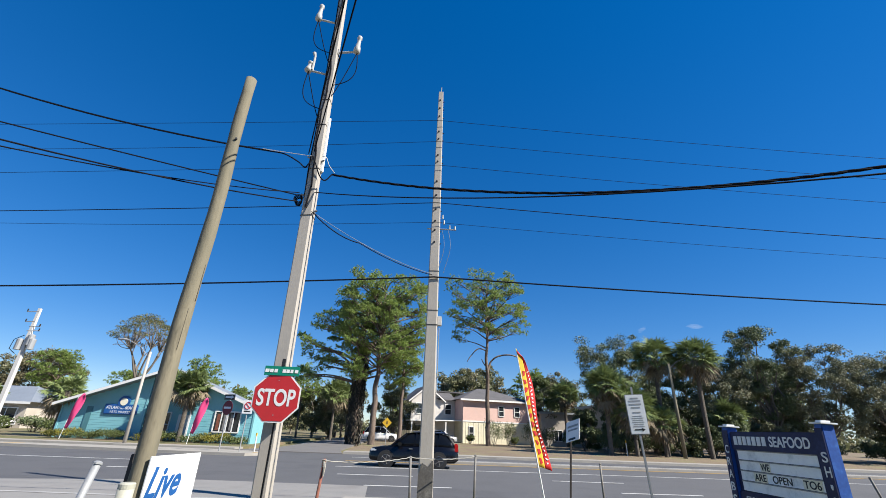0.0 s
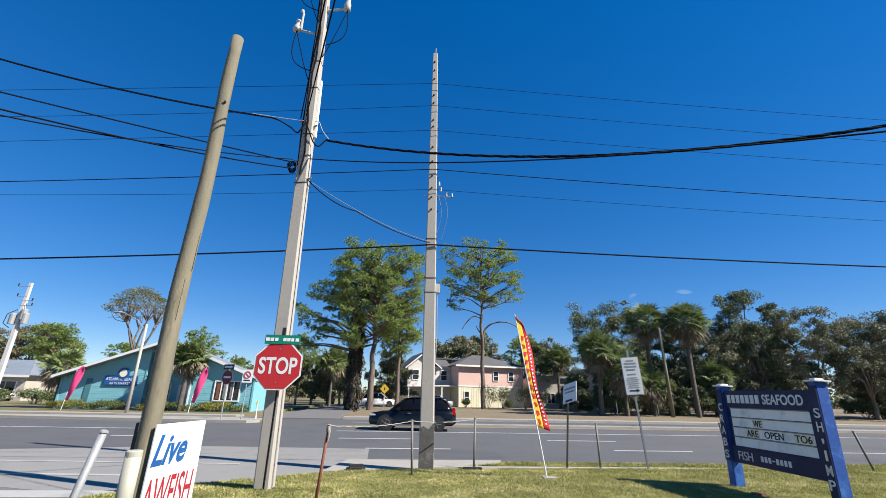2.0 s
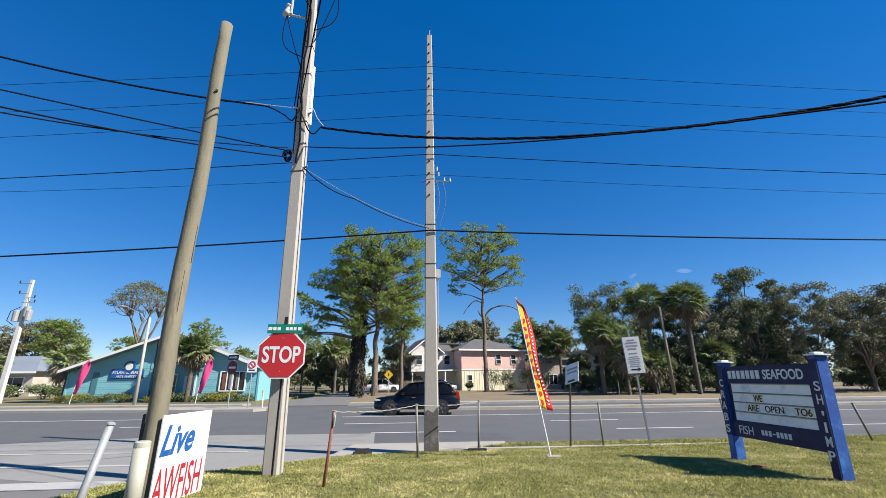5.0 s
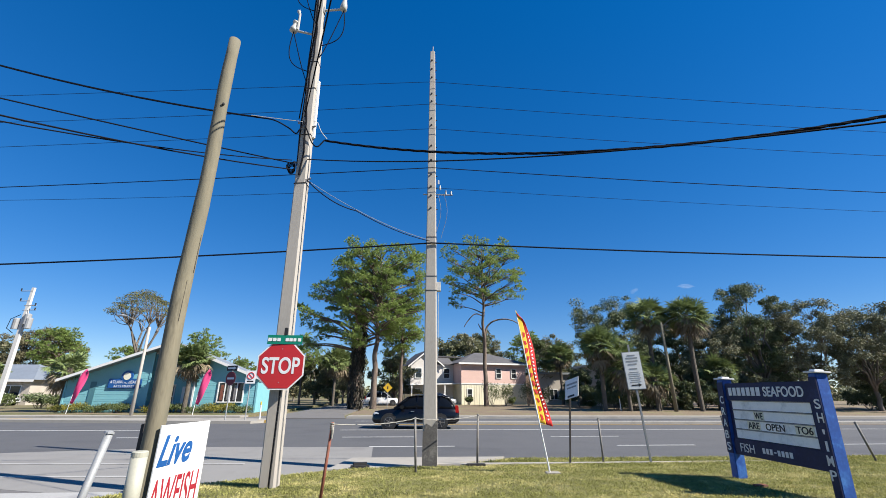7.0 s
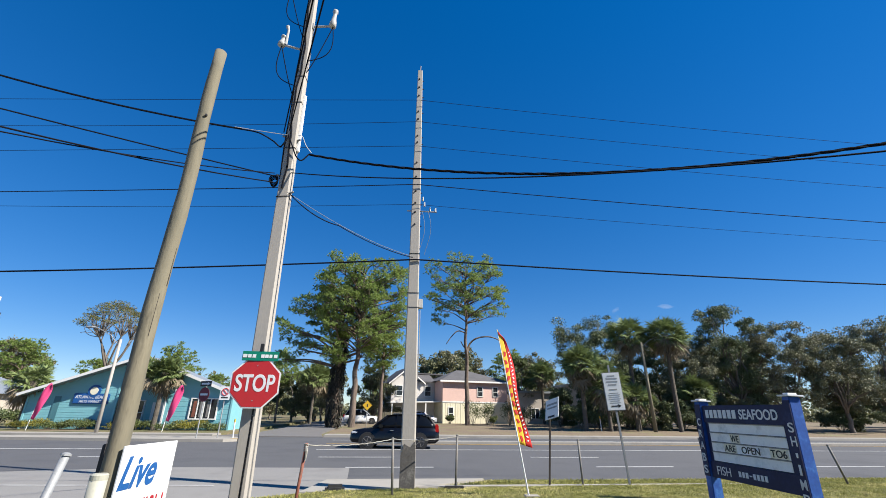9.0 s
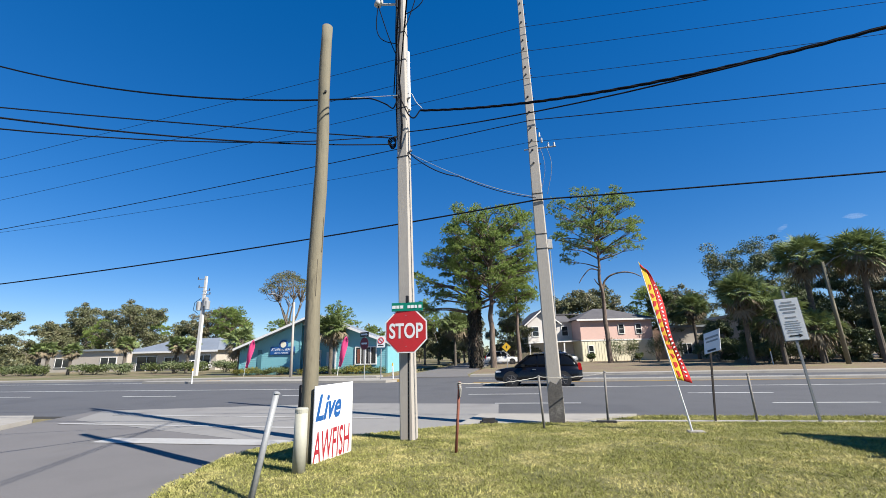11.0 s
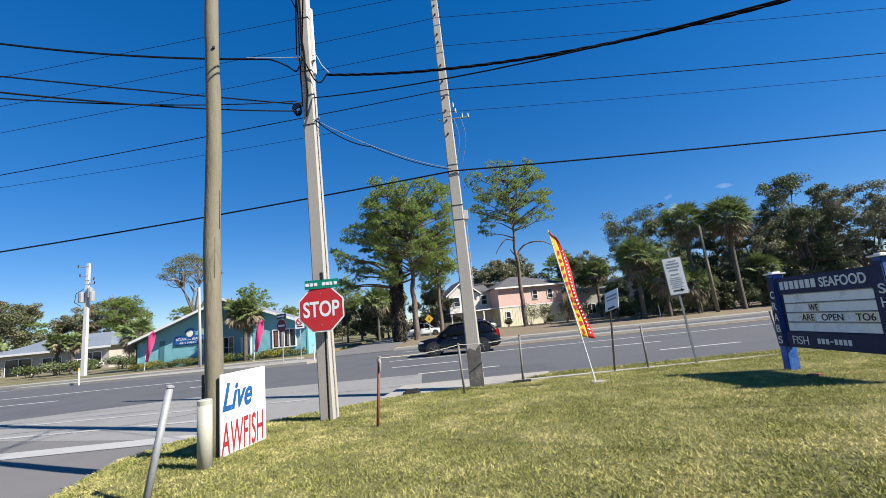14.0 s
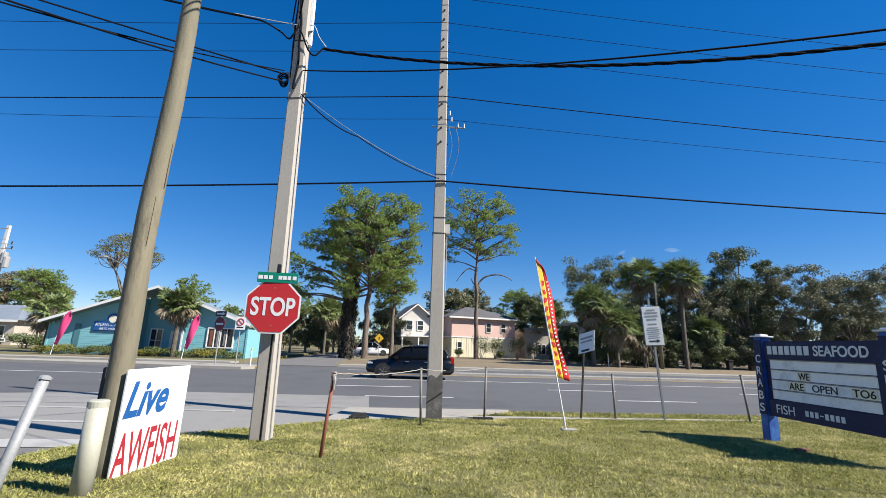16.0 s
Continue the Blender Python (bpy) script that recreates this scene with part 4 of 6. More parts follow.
def letter_board():
    """Blue two-post roadside sign; the readable side looks to -x."""
    t = thing("roadside_sign", pose(5.94, 8.25, 0.02) @ pose(0, 0, 0, -2, 0, -87), "blue wooden roadside sign with a white changeable letter panel", "sign")
    # local x runs from the far post (-) to the near post (+), local y into the board
    for x, w, base, top in ((-1.04, 0.085, -0.3, 1.68), (1.16, 0.07, -0.25, 1.72)):
        p = part("post", box(x - w, x + w, -0.09, 0.11, base, top, 0.012), M_BLUE, t, "blue painted square post with peeling paint")
        # navy plate paints the post's front in shade against its bright blue sides
        part("post_face", box(x - w + 0.004, x + w - 0.004, -0.102, -0.091, 0.3 if x < 0 else -0.1, top - 0.06), M_NAVY, p)
        part("cap", box(x - w - 0.04, x + w + 0.04, -0.13, 0.15, top, top + 0.025, 0.006), M_WHITE, p)
        part("cap_top", box(x - w + 0.01, x + w - 0.01, -0.07, 0.09, top + 0.026, top + 0.055, 0.01), M_SIGNBACK, p)
    part("header_board", box(-0.95, 1.085, -0.06, 0.06, 1.28, 1.60, 0.008), M_NAVY, t)
    part("footer_board", box(-0.95, 1.085, -0.06, 0.06, 0.29, 0.575, 0.008), M_NAVY, t)
    part("panel_stile", box(-0.95, -0.865, -0.03, -0.002, 0.576, 1.279), M_NAVY, t)
    part("panel_stile", box(0.95, 1.085, -0.03, -0.002, 0.576, 1.279), M_NAVY, t)
    part("back_board", box(-0.95, 1.085, 0.0, 0.05, 0.576, 1.279), M_NAVY, t)
    z0, z1 = 0.58, 1.275
    for k in range(4):
        a = z0 + (z1 - z0) * k / 4
        b = z0 + (z1 - z0) * (k + 1) / 4
        part("letter_track", box(-0.86, 0.945, -0.03, -0.004, a + 0.012, b - 0.012), M_SIGNBACK, t)
        part("letter_rail", box(-0.86, 0.945, -0.045, -0.004, b - 0.012, b + 0.004), M_GALV, t)

    def at(x, z, y=-0.064):
        return Matrix.Translation((x, y, z)) @ FACE
    for k in range(7):
        part("name_bar", box(-0.855 + 0.123 * k, -0.765 + 0.123 * k, -0.068, -0.0605, 1.365, 1.515), M_LETTER, t, "white lettering reduced to plain bars")
    lettering("SEAFOOD", 0.86, 0.17, at(0.48, 1.44), M_LETTER, t, bold=0.022)
    lettering("FISH", 0.36, 0.15, at(-0.6, 0.43), M_LETTER, t)
    for k in range(8):
        low, high = (0.42, 0.44) if k == 3 else (0.385, 0.475)
        part("number_bar", box(-0.22 + 0.085 * k, -0.165 + 0.085 * k, -0.068, -0.0605, low, high), M_LETTER, t)
    row = (z1 - z0) / 4
    for word, x, w, k in (("WE", -0.2, 0.2, 2), ("ARE", -0.36, 0.28, 1), ("OPEN", 0.14, 0.42, 1), ("TO6", 0.74, 0.32, 1)):
        z = z0 + row * (k + 0.5)
        part("letter_card", box(x - w / 2 - 0.02, x + w / 2 + 0.02, -0.036, -0.031, z - 0.075, z + 0.075), M_TAN if word != "OPEN" else M_SIGNBACK, t)
        lettering(word, w, 0.115, at(x, z, -0.04), M_LETTERBLACK, t, bold=0.012)
    for word, x, top, step in (("CRABS", -1.04, 1.28, 0.215), ("SH'IMP", 1.16, 1.255, 0.2)):
        for k, ch in enumerate(word):
            lettering(ch, 0.04 if ch in "I'" else 0.105, 0.07 if ch == "'" else 0.145, at(x, top - step * k, -0.106), M_LETTER, t, bold=0.012)
    return t


letter_board()
t = thing("rubber_lump", pose(-1.9, 11.35, -0.42, 0, 0, 20), "dark worn lump of rubber kerb stop", "kerb stop")
part("lump", box(-0.22, 0.22, -0.11, 0.11, 0, 0.23, 0.06), M_TYRE, t)
t = thing("rubber_mat", pose(0.9, 11.3, lawn_z(0.9, 11.3) + 0.005, 0, 0, 4), "flat dark rubber strip at a fence post's foot", "rubber strip")
part("strip", box(-0.24, 0.22, -0.06, 0.06, -0.03, 0.05, 0.015), M_TYRE, t)
t = thing("small_box", pose(5.6, 8.3, lawn_z(5.6, 8.3), 0, 0, 12), "small rusty valve box in the grass", "valve box")
part("lid", box(-0.1, 0.1, -0.07, 0.07, -0.02, 0.035, 0.008), M_RUST, t)


def grass():
    """Mown blades over the part of the lawn that the walk looks at."""
    rng = np.random.default_rng(5)
    n = 150000
    x, y = rng.uniform(-5.6, 12.5, n), 2.6 + 10.6 * rng.uniform(0, 1, n) ** 1.4
    keep = np.abs(x + 0.3) < 1.2 * y + 0.3
    edge = np.array(LAWN_EDGE)
    left = np.interp(y, edge[:, 1], edge[:, 0])
    keep &= (x > left - 0.02) & (y < np.where(x < 1.2, np.interp(x, edge[7:, 0], edge[7:, 1]), 11.5 + 0.098 * (x - 1.2)))
    x, y = x[keep], y[keep]
    size = rng.uniform(0.7, 1.35, len(x))
    x, y, size = np.repeat(x, 6), np.repeat(y, 6), np.repeat(size, 6)
    off = rng.normal(size=(len(x), 2)) * 0.024
    x, y = x + off[:, 0], y + off[:, 1]
    z = 0.17 - 0.0375 * np.maximum(y, 2.0) + 0.009 * x - 0.012
    ways = np.concatenate([off * 30, np.full((len(x), 1), 0.42)], 1) + rng.normal(size=(len(x), 3)) * (0.4, 0.4, 0.2)
    ways /= np.linalg.norm(ways, axis=1, keepdims=True)
    places = np.stack([x, y, z], 1)
    ob = leaf_mesh("lawn_grass", places, ways, 0.056, 0.0098, M_GRASS, None, rng)
    tagged(ob, "short mown yellow-green lawn grass", "grass", kind="stuff")
    n = 42000
    u, v = rng.uniform(1.2, 22, n), rng.uniform(11.66, 13.1, n)
    keep = v < 11.7 + (u - 1.2) * 0.7
    u, v = u[keep], v[keep]
    a = radians(ROAD_TURN)
    p = np.stack([u * math.cos(a) - v * math.sin(a), u * math.sin(a) + v * math.cos(a), np.full(len(u), -0.365)], 1)
    ob = leaf_mesh("verge_grass", p, rng.normal(size=(len(u), 3)) * (0.7, 0.7, 0.2) + (0, 0, 0.6), 0.08, 0.014, M_GRASS, None, rng)
    tagged(ob, "uneven grass on the narrow road verge", "grass", kind="stuff")


grass()

# ---- trees ----


def limb_points(a, b, rng, wobble=0.12, n=7, lift=0.0):
    a, b = Vector(a), Vector(b)
    size = (b - a).length
    pts = []
    for k in range(n + 1):
        f = k / n
        p = a.lerp(b, f)
        s = math.sin(math.pi * f) * wobble * size
        pts.append(p + Vector((rng.normal() * s * 0.35, rng.normal() * s * 0.35, lift * size * math.sin(math.pi * f) + rng.normal() * s * 0.2)))
    return pts


def clump_points(rng, c, r, n):
    """Places and outward directions in a flattened lumpy clump."""
    d = rng.normal(size=(n, 3))
    d /= np.linalg.norm(d, axis=1, keepdims=True)
    rad = rng.uniform(0.25, 1.0, (n, 1)) ** 0.6
    return np.array(c) + d * rad * np.array(r), d


def soft_tube(pts, r0, r1, sides=7, bm=None):
    line = smooth_points(pts)
    return tube(line, [r0 + (r1 - r0) * k / (len(line) - 1) for k in range(len(line))], sides, bm)


def pine(m, height, bole, crown, label, seed, pads=26, tufts=70, radius=0.3, shape=((0, 0.55), (0.3, 1.0), (0.65, 0.9), (0.9, 0.55), (1, 0.2)), length=0.27, width=0.055, lean=0.0, pad=1.25, sag=0.0, shift=0.0, needles=11):
    """A pine: bare trunk, rising limbs and separate flat pads of needle tufts. shape: crown radius by height, from bole to top."""
    rng = np.random.default_rng(seed)
    t = thing("pine_tree", m, label, "tree")
    trunk = limb_points((0, 0, -0.3), Vector((lean, 0, height - 0.7)), rng, 0.011, 12)
    part("trunk", tube(smooth_points(trunk, 3), [radius * (1.25 if k == 0 else 1 - 0.84 * k / 36) for k in range(37)], 10), M_BARK, t, smooth=True)
    places, ways, ups = [], [], []
    limbs = bmesh.new()
    hs, rs = [q[0] for q in shape], [q[1] for q in shape]
    for k in range(pads):
        f = ((k + 0.5) / pads) ** 0.85
        a = k * 2.399 + rng.normal() * 0.25
        r = crown * np.interp(f, hs, rs) * (rng.uniform(0.72, 1.0) if k % 3 else rng.uniform(0.3, 0.6))
        z = bole + (height - bole - 0.5) * f + rng.normal() * 0.25
        tip = Vector((lean * z / height + shift * (1 - f) + r * math.cos(a), r * math.sin(a), z - sag * r * (1 - f)))
        zr = min(height - 1.2, max(bole * 0.85, z - 0.5 * r + 0.3))
        root = Vector((lean * zr / height, 0, zr))
        mid = root.lerp(tip, 0.5) + Vector((rng.normal() * 0.25, rng.normal() * 0.25, 0.05 * r + rng.normal() * 0.2))
        line = smooth_points([root, mid, tip], 4)
        tube(line, [radius * (0.3 - 0.24 * j / 8) for j in range(9)], 5, limbs)
        way = Vector((math.cos(a), math.sin(a), 0))
        side = Vector((-way.y, way.x, 0))
        size = pad * rng.uniform(0.75, 1.2)
        for off, back in ((0, 0.2), (0.75, -0.35), (-0.75, -0.4), (0.2, -0.95)):
            c = tip + side * off * size + way * back * size + Vector((rng.normal() * 0.25, rng.normal() * 0.25, rng.normal() * 0.42))
            tube([line[5], c - Vector((0, 0, 0.15))], [radius * 0.1, 0.02], 4, limbs)
            rr = size * rng.uniform(0.5, 0.72)
            n = int(tufts * 0.25 * rng.uniform(0.8, 1.2))
            ang, q = rng.uniform(0, 6.283, n), np.sqrt(rng.uniform(0, 1, n))
            p = np.stack([c.x + rr * q * np.cos(ang), c.y + rr * q * np.sin(ang), c.z + 0.45 * rr * (1 - q * q) + rng.normal(size=n) * 0.3 * rr], 1)
            out = np.stack([np.cos(ang) * q, np.sin(ang) * q, np.full(n, 0.55)], 1)
            places.append(np.repeat(p, needles, 0))
            ups.append(np.repeat(out, needles, 0) + (0, 0, 0.4))
            ways.append(np.repeat(out, needles, 0) + rng.normal(size=(n * needles, 3)) * 0.55)
    part("limb", limbs, M_BARK, t, smooth=True)["kind"] = "stuff"
    leaf_mesh("crown", np.concatenate(places), np.concatenate(ways), length, width, M_NEEDLE, t, rng, droop=0.1, facing=np.concatenate(ups), loose=0.8)
    return t


def oak(m, height, crown, label, seed, clumps=46, per=420, material=None, radius=0.28, length=0.3, width=0.17, low=0.25, name="oak_tree"):
    """A broad tree: forking boughs, each carrying a cloud of small leafy sprays, with gaps between the boughs."""
    rng = np.random.default_rng(seed)
    t = thing(name, m, label, "tree")
    fork = height * low
    part("trunk", tube(limb_points((0, 0, -0.3), (rng.normal() * 0.3, rng.normal() * 0.3, fork + 0.3), rng, 0.08, 6), [radius * (1.3 if k == 0 else 1 - 0.06 * k) for k in range(7)], 10), M_BARKGREY, t, smooth=True)
    limbs = bmesh.new()
    places, ways, outs = [], [], []
    boughs = max(8, clumps // 4)
    sprays = 11
    for k in range(boughs):
        f = (k + 0.5) / boughs
        a = k * 2.399 + rng.normal() * 0.3
        z = height * (low + 0.06 + (0.86 - low) * f)
        rr = crown * math.sqrt(max(0.03, 1 - (abs(f - 0.36) / 0.68) ** 2)) * rng.uniform(0.35, 0.82)
        tip = Vector((rr * math.cos(a), rr * math.sin(a), z))
        line = limb_points((0, 0, fork * rng.uniform(0.8, 1.1)), tip, rng, 0.14, 6, 0.08)
        tube(line, [radius * (0.5 - 0.4 * q / 6) for q in range(7)], 5, limbs)
        spread = crown * rng.uniform(0.3, 0.46)
        for q in range(sprays):
            way = Vector(rng.normal(size=3)).normalized()
            c = tip + Vector((way.x, way.y, way.z * 0.62)) * spread * rng.uniform(0.45, 1.15)
            tube([line[5], line[5].lerp(c, 0.6) + Vector((0, 0, 0.1)), c], [radius * 0.12, radius * 0.08, 0.015], 4, limbs)
            r = crown * rng.uniform(0.1, 0.2)
            n = int(per * rng.uniform(0.55, 1.15))
            p, d = clump_points(rng, c, (r, r, r * 0.6), n)
            p[:, 2] += 0.12 * r - 0.25 * np.hypot(p[:, 0] - c.x, p[:, 1] - c.y)
            places.append(p)
            ways.append(d * 0.5 + rng.normal(size=d.shape))
            outs.append(d * 0.8 + (0, 0, 0.5))
    part("limb", limbs, M_BARKGREY, t, smooth=True)["kind"] = "stuff"
    leaf_mesh("crown", np.concatenate(places), np.concatenate(ways), length, width, material or M_OAK, t, rng, droop=0.2, facing=np.concatenate(outs), loose=0.7)
    return t


def palm(m, height, label, seed, fans=38, reach=1.5, radius=0.17, skirt=22):
    """A cabbage palm: rough trunk, round head of fan leaves, hanging dead ones below."""
    rng = np.random.default_rng(seed)
    t = thing("palm_tree", m, label, "palm tree", group="palms")
    zs = np.linspace(-0.2, height, 16)
    bend = rng.normal() * 0.02 * height
    pts = [(bend * (z / height) ** 2, 0.1 * math.sin(z * 0.4), z) for z in zs]
    part("trunk", tube(pts, [radius * (1.15 - 0.15 * k / 15 + (0.05 if k % 2 else 0)) + (0.09 if k > 12 else 0) for k in range(16)], 10), M_PALMBARK, t)
    head = np.array(pts[-1])
    for name, count, material, z0, z1 in (("frond", fans, M_PALM, -0.45, 1.0), ("dead_frond", skirt, M_DEADFROND, -1.0, -0.35)):
        places, ways, ups = [], [], []
        stems = bmesh.new()
        for k in range(count):
            a = k * 2.399
            e = z0 + (z1 - z0) * (k + 0.5) / count
            d = np.array((math.cos(a) * math.sqrt(max(0.02, 1 - e * e)), math.sin(a) * math.sqrt(max(0.02, 1 - e * e)), e))
            d += rng.normal(size=3) * 0.1
            ln = reach * rng.uniform(0.5, 0.85)
            c = head + d * ln - np.array((0, 0, 0.1 * ln))
            tube([head + d * 0.1, (head + c) / 2 + np.array((0, 0, 0.05)), c], 0.014, 4, stems)
            across = np.cross(d, (0, 0, 1.0))
            across /= np.linalg.norm(across) + 1e-6
            roll = rng.normal() * 0.5
            across = across * math.cos(roll) + np.cross(d, across) * math.sin(roll)
            face = np.cross(across, d)
            for s in np.linspace(-1.75, 1.75, 25):
                places.append(c)
                ups.append(face)
                ways.append(d * math.cos(s) + across * math.sin(s) + np.array((0, 0, -0.1 * abs(s) - 0.06)) + rng.normal(size=3) * 0.05)
        part("leaf_stem", stems, material, t)["kind"] = "stuff"
        leaf_mesh(name, np.array(places), np.array(ways), reach * 0.48, 0.1, material, t, rng, droop=0.16 if name == "frond" else 0.4, facing=np.array(ups), loose=0.25)
    return t


def shrub(m, r, h, label, seed, n=1500, material=None, length=0.16, width=0.08, name="shrub"):
    rng = np.random.default_rng(seed)
    t = thing(name, m, label, "shrub")
    stems = bmesh.new()
    places, ways, outs = [], [], []
    for k in range(9):
        a = k * 2.399
        tip = Vector((r * 0.75 * math.cos(a) * rng.uniform(0.3, 1), r * 0.75 * math.sin(a) * rng.uniform(0.3, 1), h * rng.uniform(0.5, 0.9)))
        tube(limb_points((0.05 * math.cos(a), 0.05 * math.sin(a), -0.1), tip, rng, 0.1, 4), [0.03, 0.025, 0.02, 0.014, 0.008], 5, stems)
        p, d = clump_points(rng, tip, (r * 0.45, r * 0.45, h * 0.3), n // 9)
        p[:, 2] = np.maximum(p[:, 2], 0.02)
        places.append(p)
        ways.append(d * 0.4 + rng.normal(size=d.shape))
        outs.append(d + (0, 0, 0.5))
    part("stem", stems, M_BARKGREY, t)["kind"] = "stuff"
    leaf_mesh("foliage", np.concatenate(places), np.concatenate(ways), length, width, material or M_SHRUB, t, rng, facing=np.concatenate(outs))
    return t


FZ = -0.3
# the big pines behind the crossing
pine(road(-5.2, 50, FZ), 16.0, 7.2, 6.6, "large spreading pine with dark vine-covered trunk and hanging limbs", 11, 62, 92, 0.5, ((0, 0.95), (0.4, 1.0), (0.75, 0.85), (1, 0.5)), pad=0.92, sag=0.22, shift=-1.3)
pine(road(-3.1, 48, FZ), 18.2, 8.6, 5.7, "tall broad-crowned pine beside the street", 12, 82, 92, 0.36, ((0, 0.65), (0.2, 0.95), (0.5, 1.05), (0.8, 1.05), (0.93, 0.9), (1, 0.72)), pad=0.9, shift=0.5)
pine(road(-0.3, 52, FZ), 12.6, 6.4, 3.0, "smaller dense pine with low dark crown", 13, 36, 92, 0.28, pad=0.85, sag=0.15)


def vine_skirt(u, v, h, r, seed):
    """Ragged dead vines hanging round a trunk."""
    rng = np.random.default_rng(seed)
    n = 2600
    a, z = rng.uniform(0, 6.28, n), rng.uniform(0.2, h, n)
    p = np.stack([r * np.cos(a) * rng.uniform(0.7, 1.4, n), r * np.sin(a) * rng.uniform(0.7, 1.4, n), z], 1)
    ob = leaf_mesh("hanging_vines", p, np.stack([np.cos(a) * 0.25, np.sin(a) * 0.25, np.full(n, -1.0)], 1) + rng.normal(size=(n, 3)) * 0.2, 0.5, 0.12, M_VINE, None, rng)
    ob.matrix_world = road(u, v, FZ)
    tagged(ob, "dark vines hanging round a pine trunk", "vines", kind="stuff")


vine_skirt(-5.2, 50, 9.5, 0.58, 3)
tall = pine(road(11.0, 58, FZ), 22.5, 14.2, 6.3, "tall slim pine with a high open crown and drooping broken limbs", 14, 56, 88, 0.34, ((0, 0.7), (0.3, 1.0), (0.7, 1.05), (0.9, 0.88), (1, 0.66)), lean=-0.2, pad=0.92, sag=0.1)
part("bare_limb", soft_tube([(0, 0, 9.2), (0.35, 0, 10.4), (1.3, 0, 11.2), (2.8, 0, 11.5), (4.0, 0, 11.3), (4.9, 0, 10.8)], 0.15, 0.06), M_BARK, tall, smooth=True)
part("bare_limb", soft_tube([(-0.1, 0, 11.6), (-0.5, 0, 12.0), (-1.4, 0, 12.1), (-2.3, 0, 11.2), (-2.9, 0, 10.3)], 0.11, 0.05), M_BARK, tall, smooth=True)
part("bare_limb", soft_tube([(0, 0, 9.5), (-0.6, 0, 10.2), (-0.9, 0, 10.8)], 0.1, 0.05), M_BARK, tall, smooth=True)
# flat-topped open tree behind the teal building


def umbrella_tree():
    rng = np.random.default_rng(21)
    t = thing("flat_topped_tree", road(-35.4, 60, FZ) @ Matrix.Scale(0.97, 4), "bare-limbed flat-topped tree with a thin olive crown", "tree")
    part("trunk", soft_tube([(1.0, 0, -0.3), (0.8, 0.1, 3.5), (0.6, 0, 6.2)], 0.36, 0.26, 9), M_BARKGREY, t, smooth=True)
    limbs, places, ways = bmesh.new(), [], []
    stems = [Vector((0.6 + 1.9 * math.cos(k * 1.1), 1.9 * math.sin(k * 1.1), 9.6 + 0.7 * (k % 2))) for k in range(6)]
    for q in stems:
        soft_tube([(0.6, 0, 6.0), Vector((0.6, 0, 6.0)).lerp(q, 0.5) + Vector((rng.normal() * 0.2, 0, -0.2)), q], 0.17, 0.1, 6, limbs)
    for k in range(70):
        a = k * 2.399
        r = 3.9 * math.sqrt((k + 0.5) / 70)
        tip = Vector((r * math.cos(a), r * math.sin(a), 15.0 - 3.4 * (r / 3.9) ** 2 + rng.normal() * 0.25))
        q = min(stems, key=lambda w: (w - tip).length + rng.uniform(0, 0.8))
        mid = q.lerp(tip, 0.5) + Vector(rng.normal(size=3)) * 0.25
        soft_tube([q, mid, tip], 0.065, 0.025, 4, limbs)
        if k % 2 == 0:
            soft_tube([mid, mid + Vector((rng.normal() * 0.6, rng.normal() * 0.6, -0.2)), mid + Vector((rng.normal(), rng.normal(), 0.5))], 0.03, 0.012, 4, limbs)
        p, d = clump_points(rng, tip, (0.62, 0.62, 0.22), 95)
        places.append(p)
        ways.append(d + rng.normal(size=d.shape) * 0.6)
    part("limb", limbs, M_BARKGREY, t)["kind"] = "stuff"
    leaf_mesh("crown", np.concatenate(places), np.concatenate(ways), 0.2, 0.08, M_OLIVE, t, rng)


umbrella_tree()
# palms
for k, (u, v, h, reach) in enumerate(((-17.8, 38.6, 4.4, 1.35), (-28.8, 40.6, 3.6, 1.45), (30.7, 43.6, 9.9, 2.15), (27.3, 45.6, 10.1, 2.15), (20.6, 44, 6.6, 2.1), (23.0, 43.5, 4.6, 2.1), (24.3, 66, 7.4, 1.9), (-50.8, 48, 3.9, 1.05), (-43.2, 48, 3.7, 1.0), (-41, 47.5, 3.5, 0.95), (-58, 47, 3.2, 1.0), (-63, 48, 3.5, 1.0), (-66, 49, 3.4, 1.0), (-9.2, 60, 5.8, 1.9), (-7.6, 63, 5.4, 1.9), (35.5, 47, 4.2, 1.9), (26.5, 44.5, 3.4, 1.8))):
    palm(road(u, v, FZ), h, "cabbage palm with a round head of fan leaves" if h > 4 else "young cabbage palm beside the street", 40 + k, 84 if h > 4 else 46, reach, 0.2 if h > 6 else 0.16)
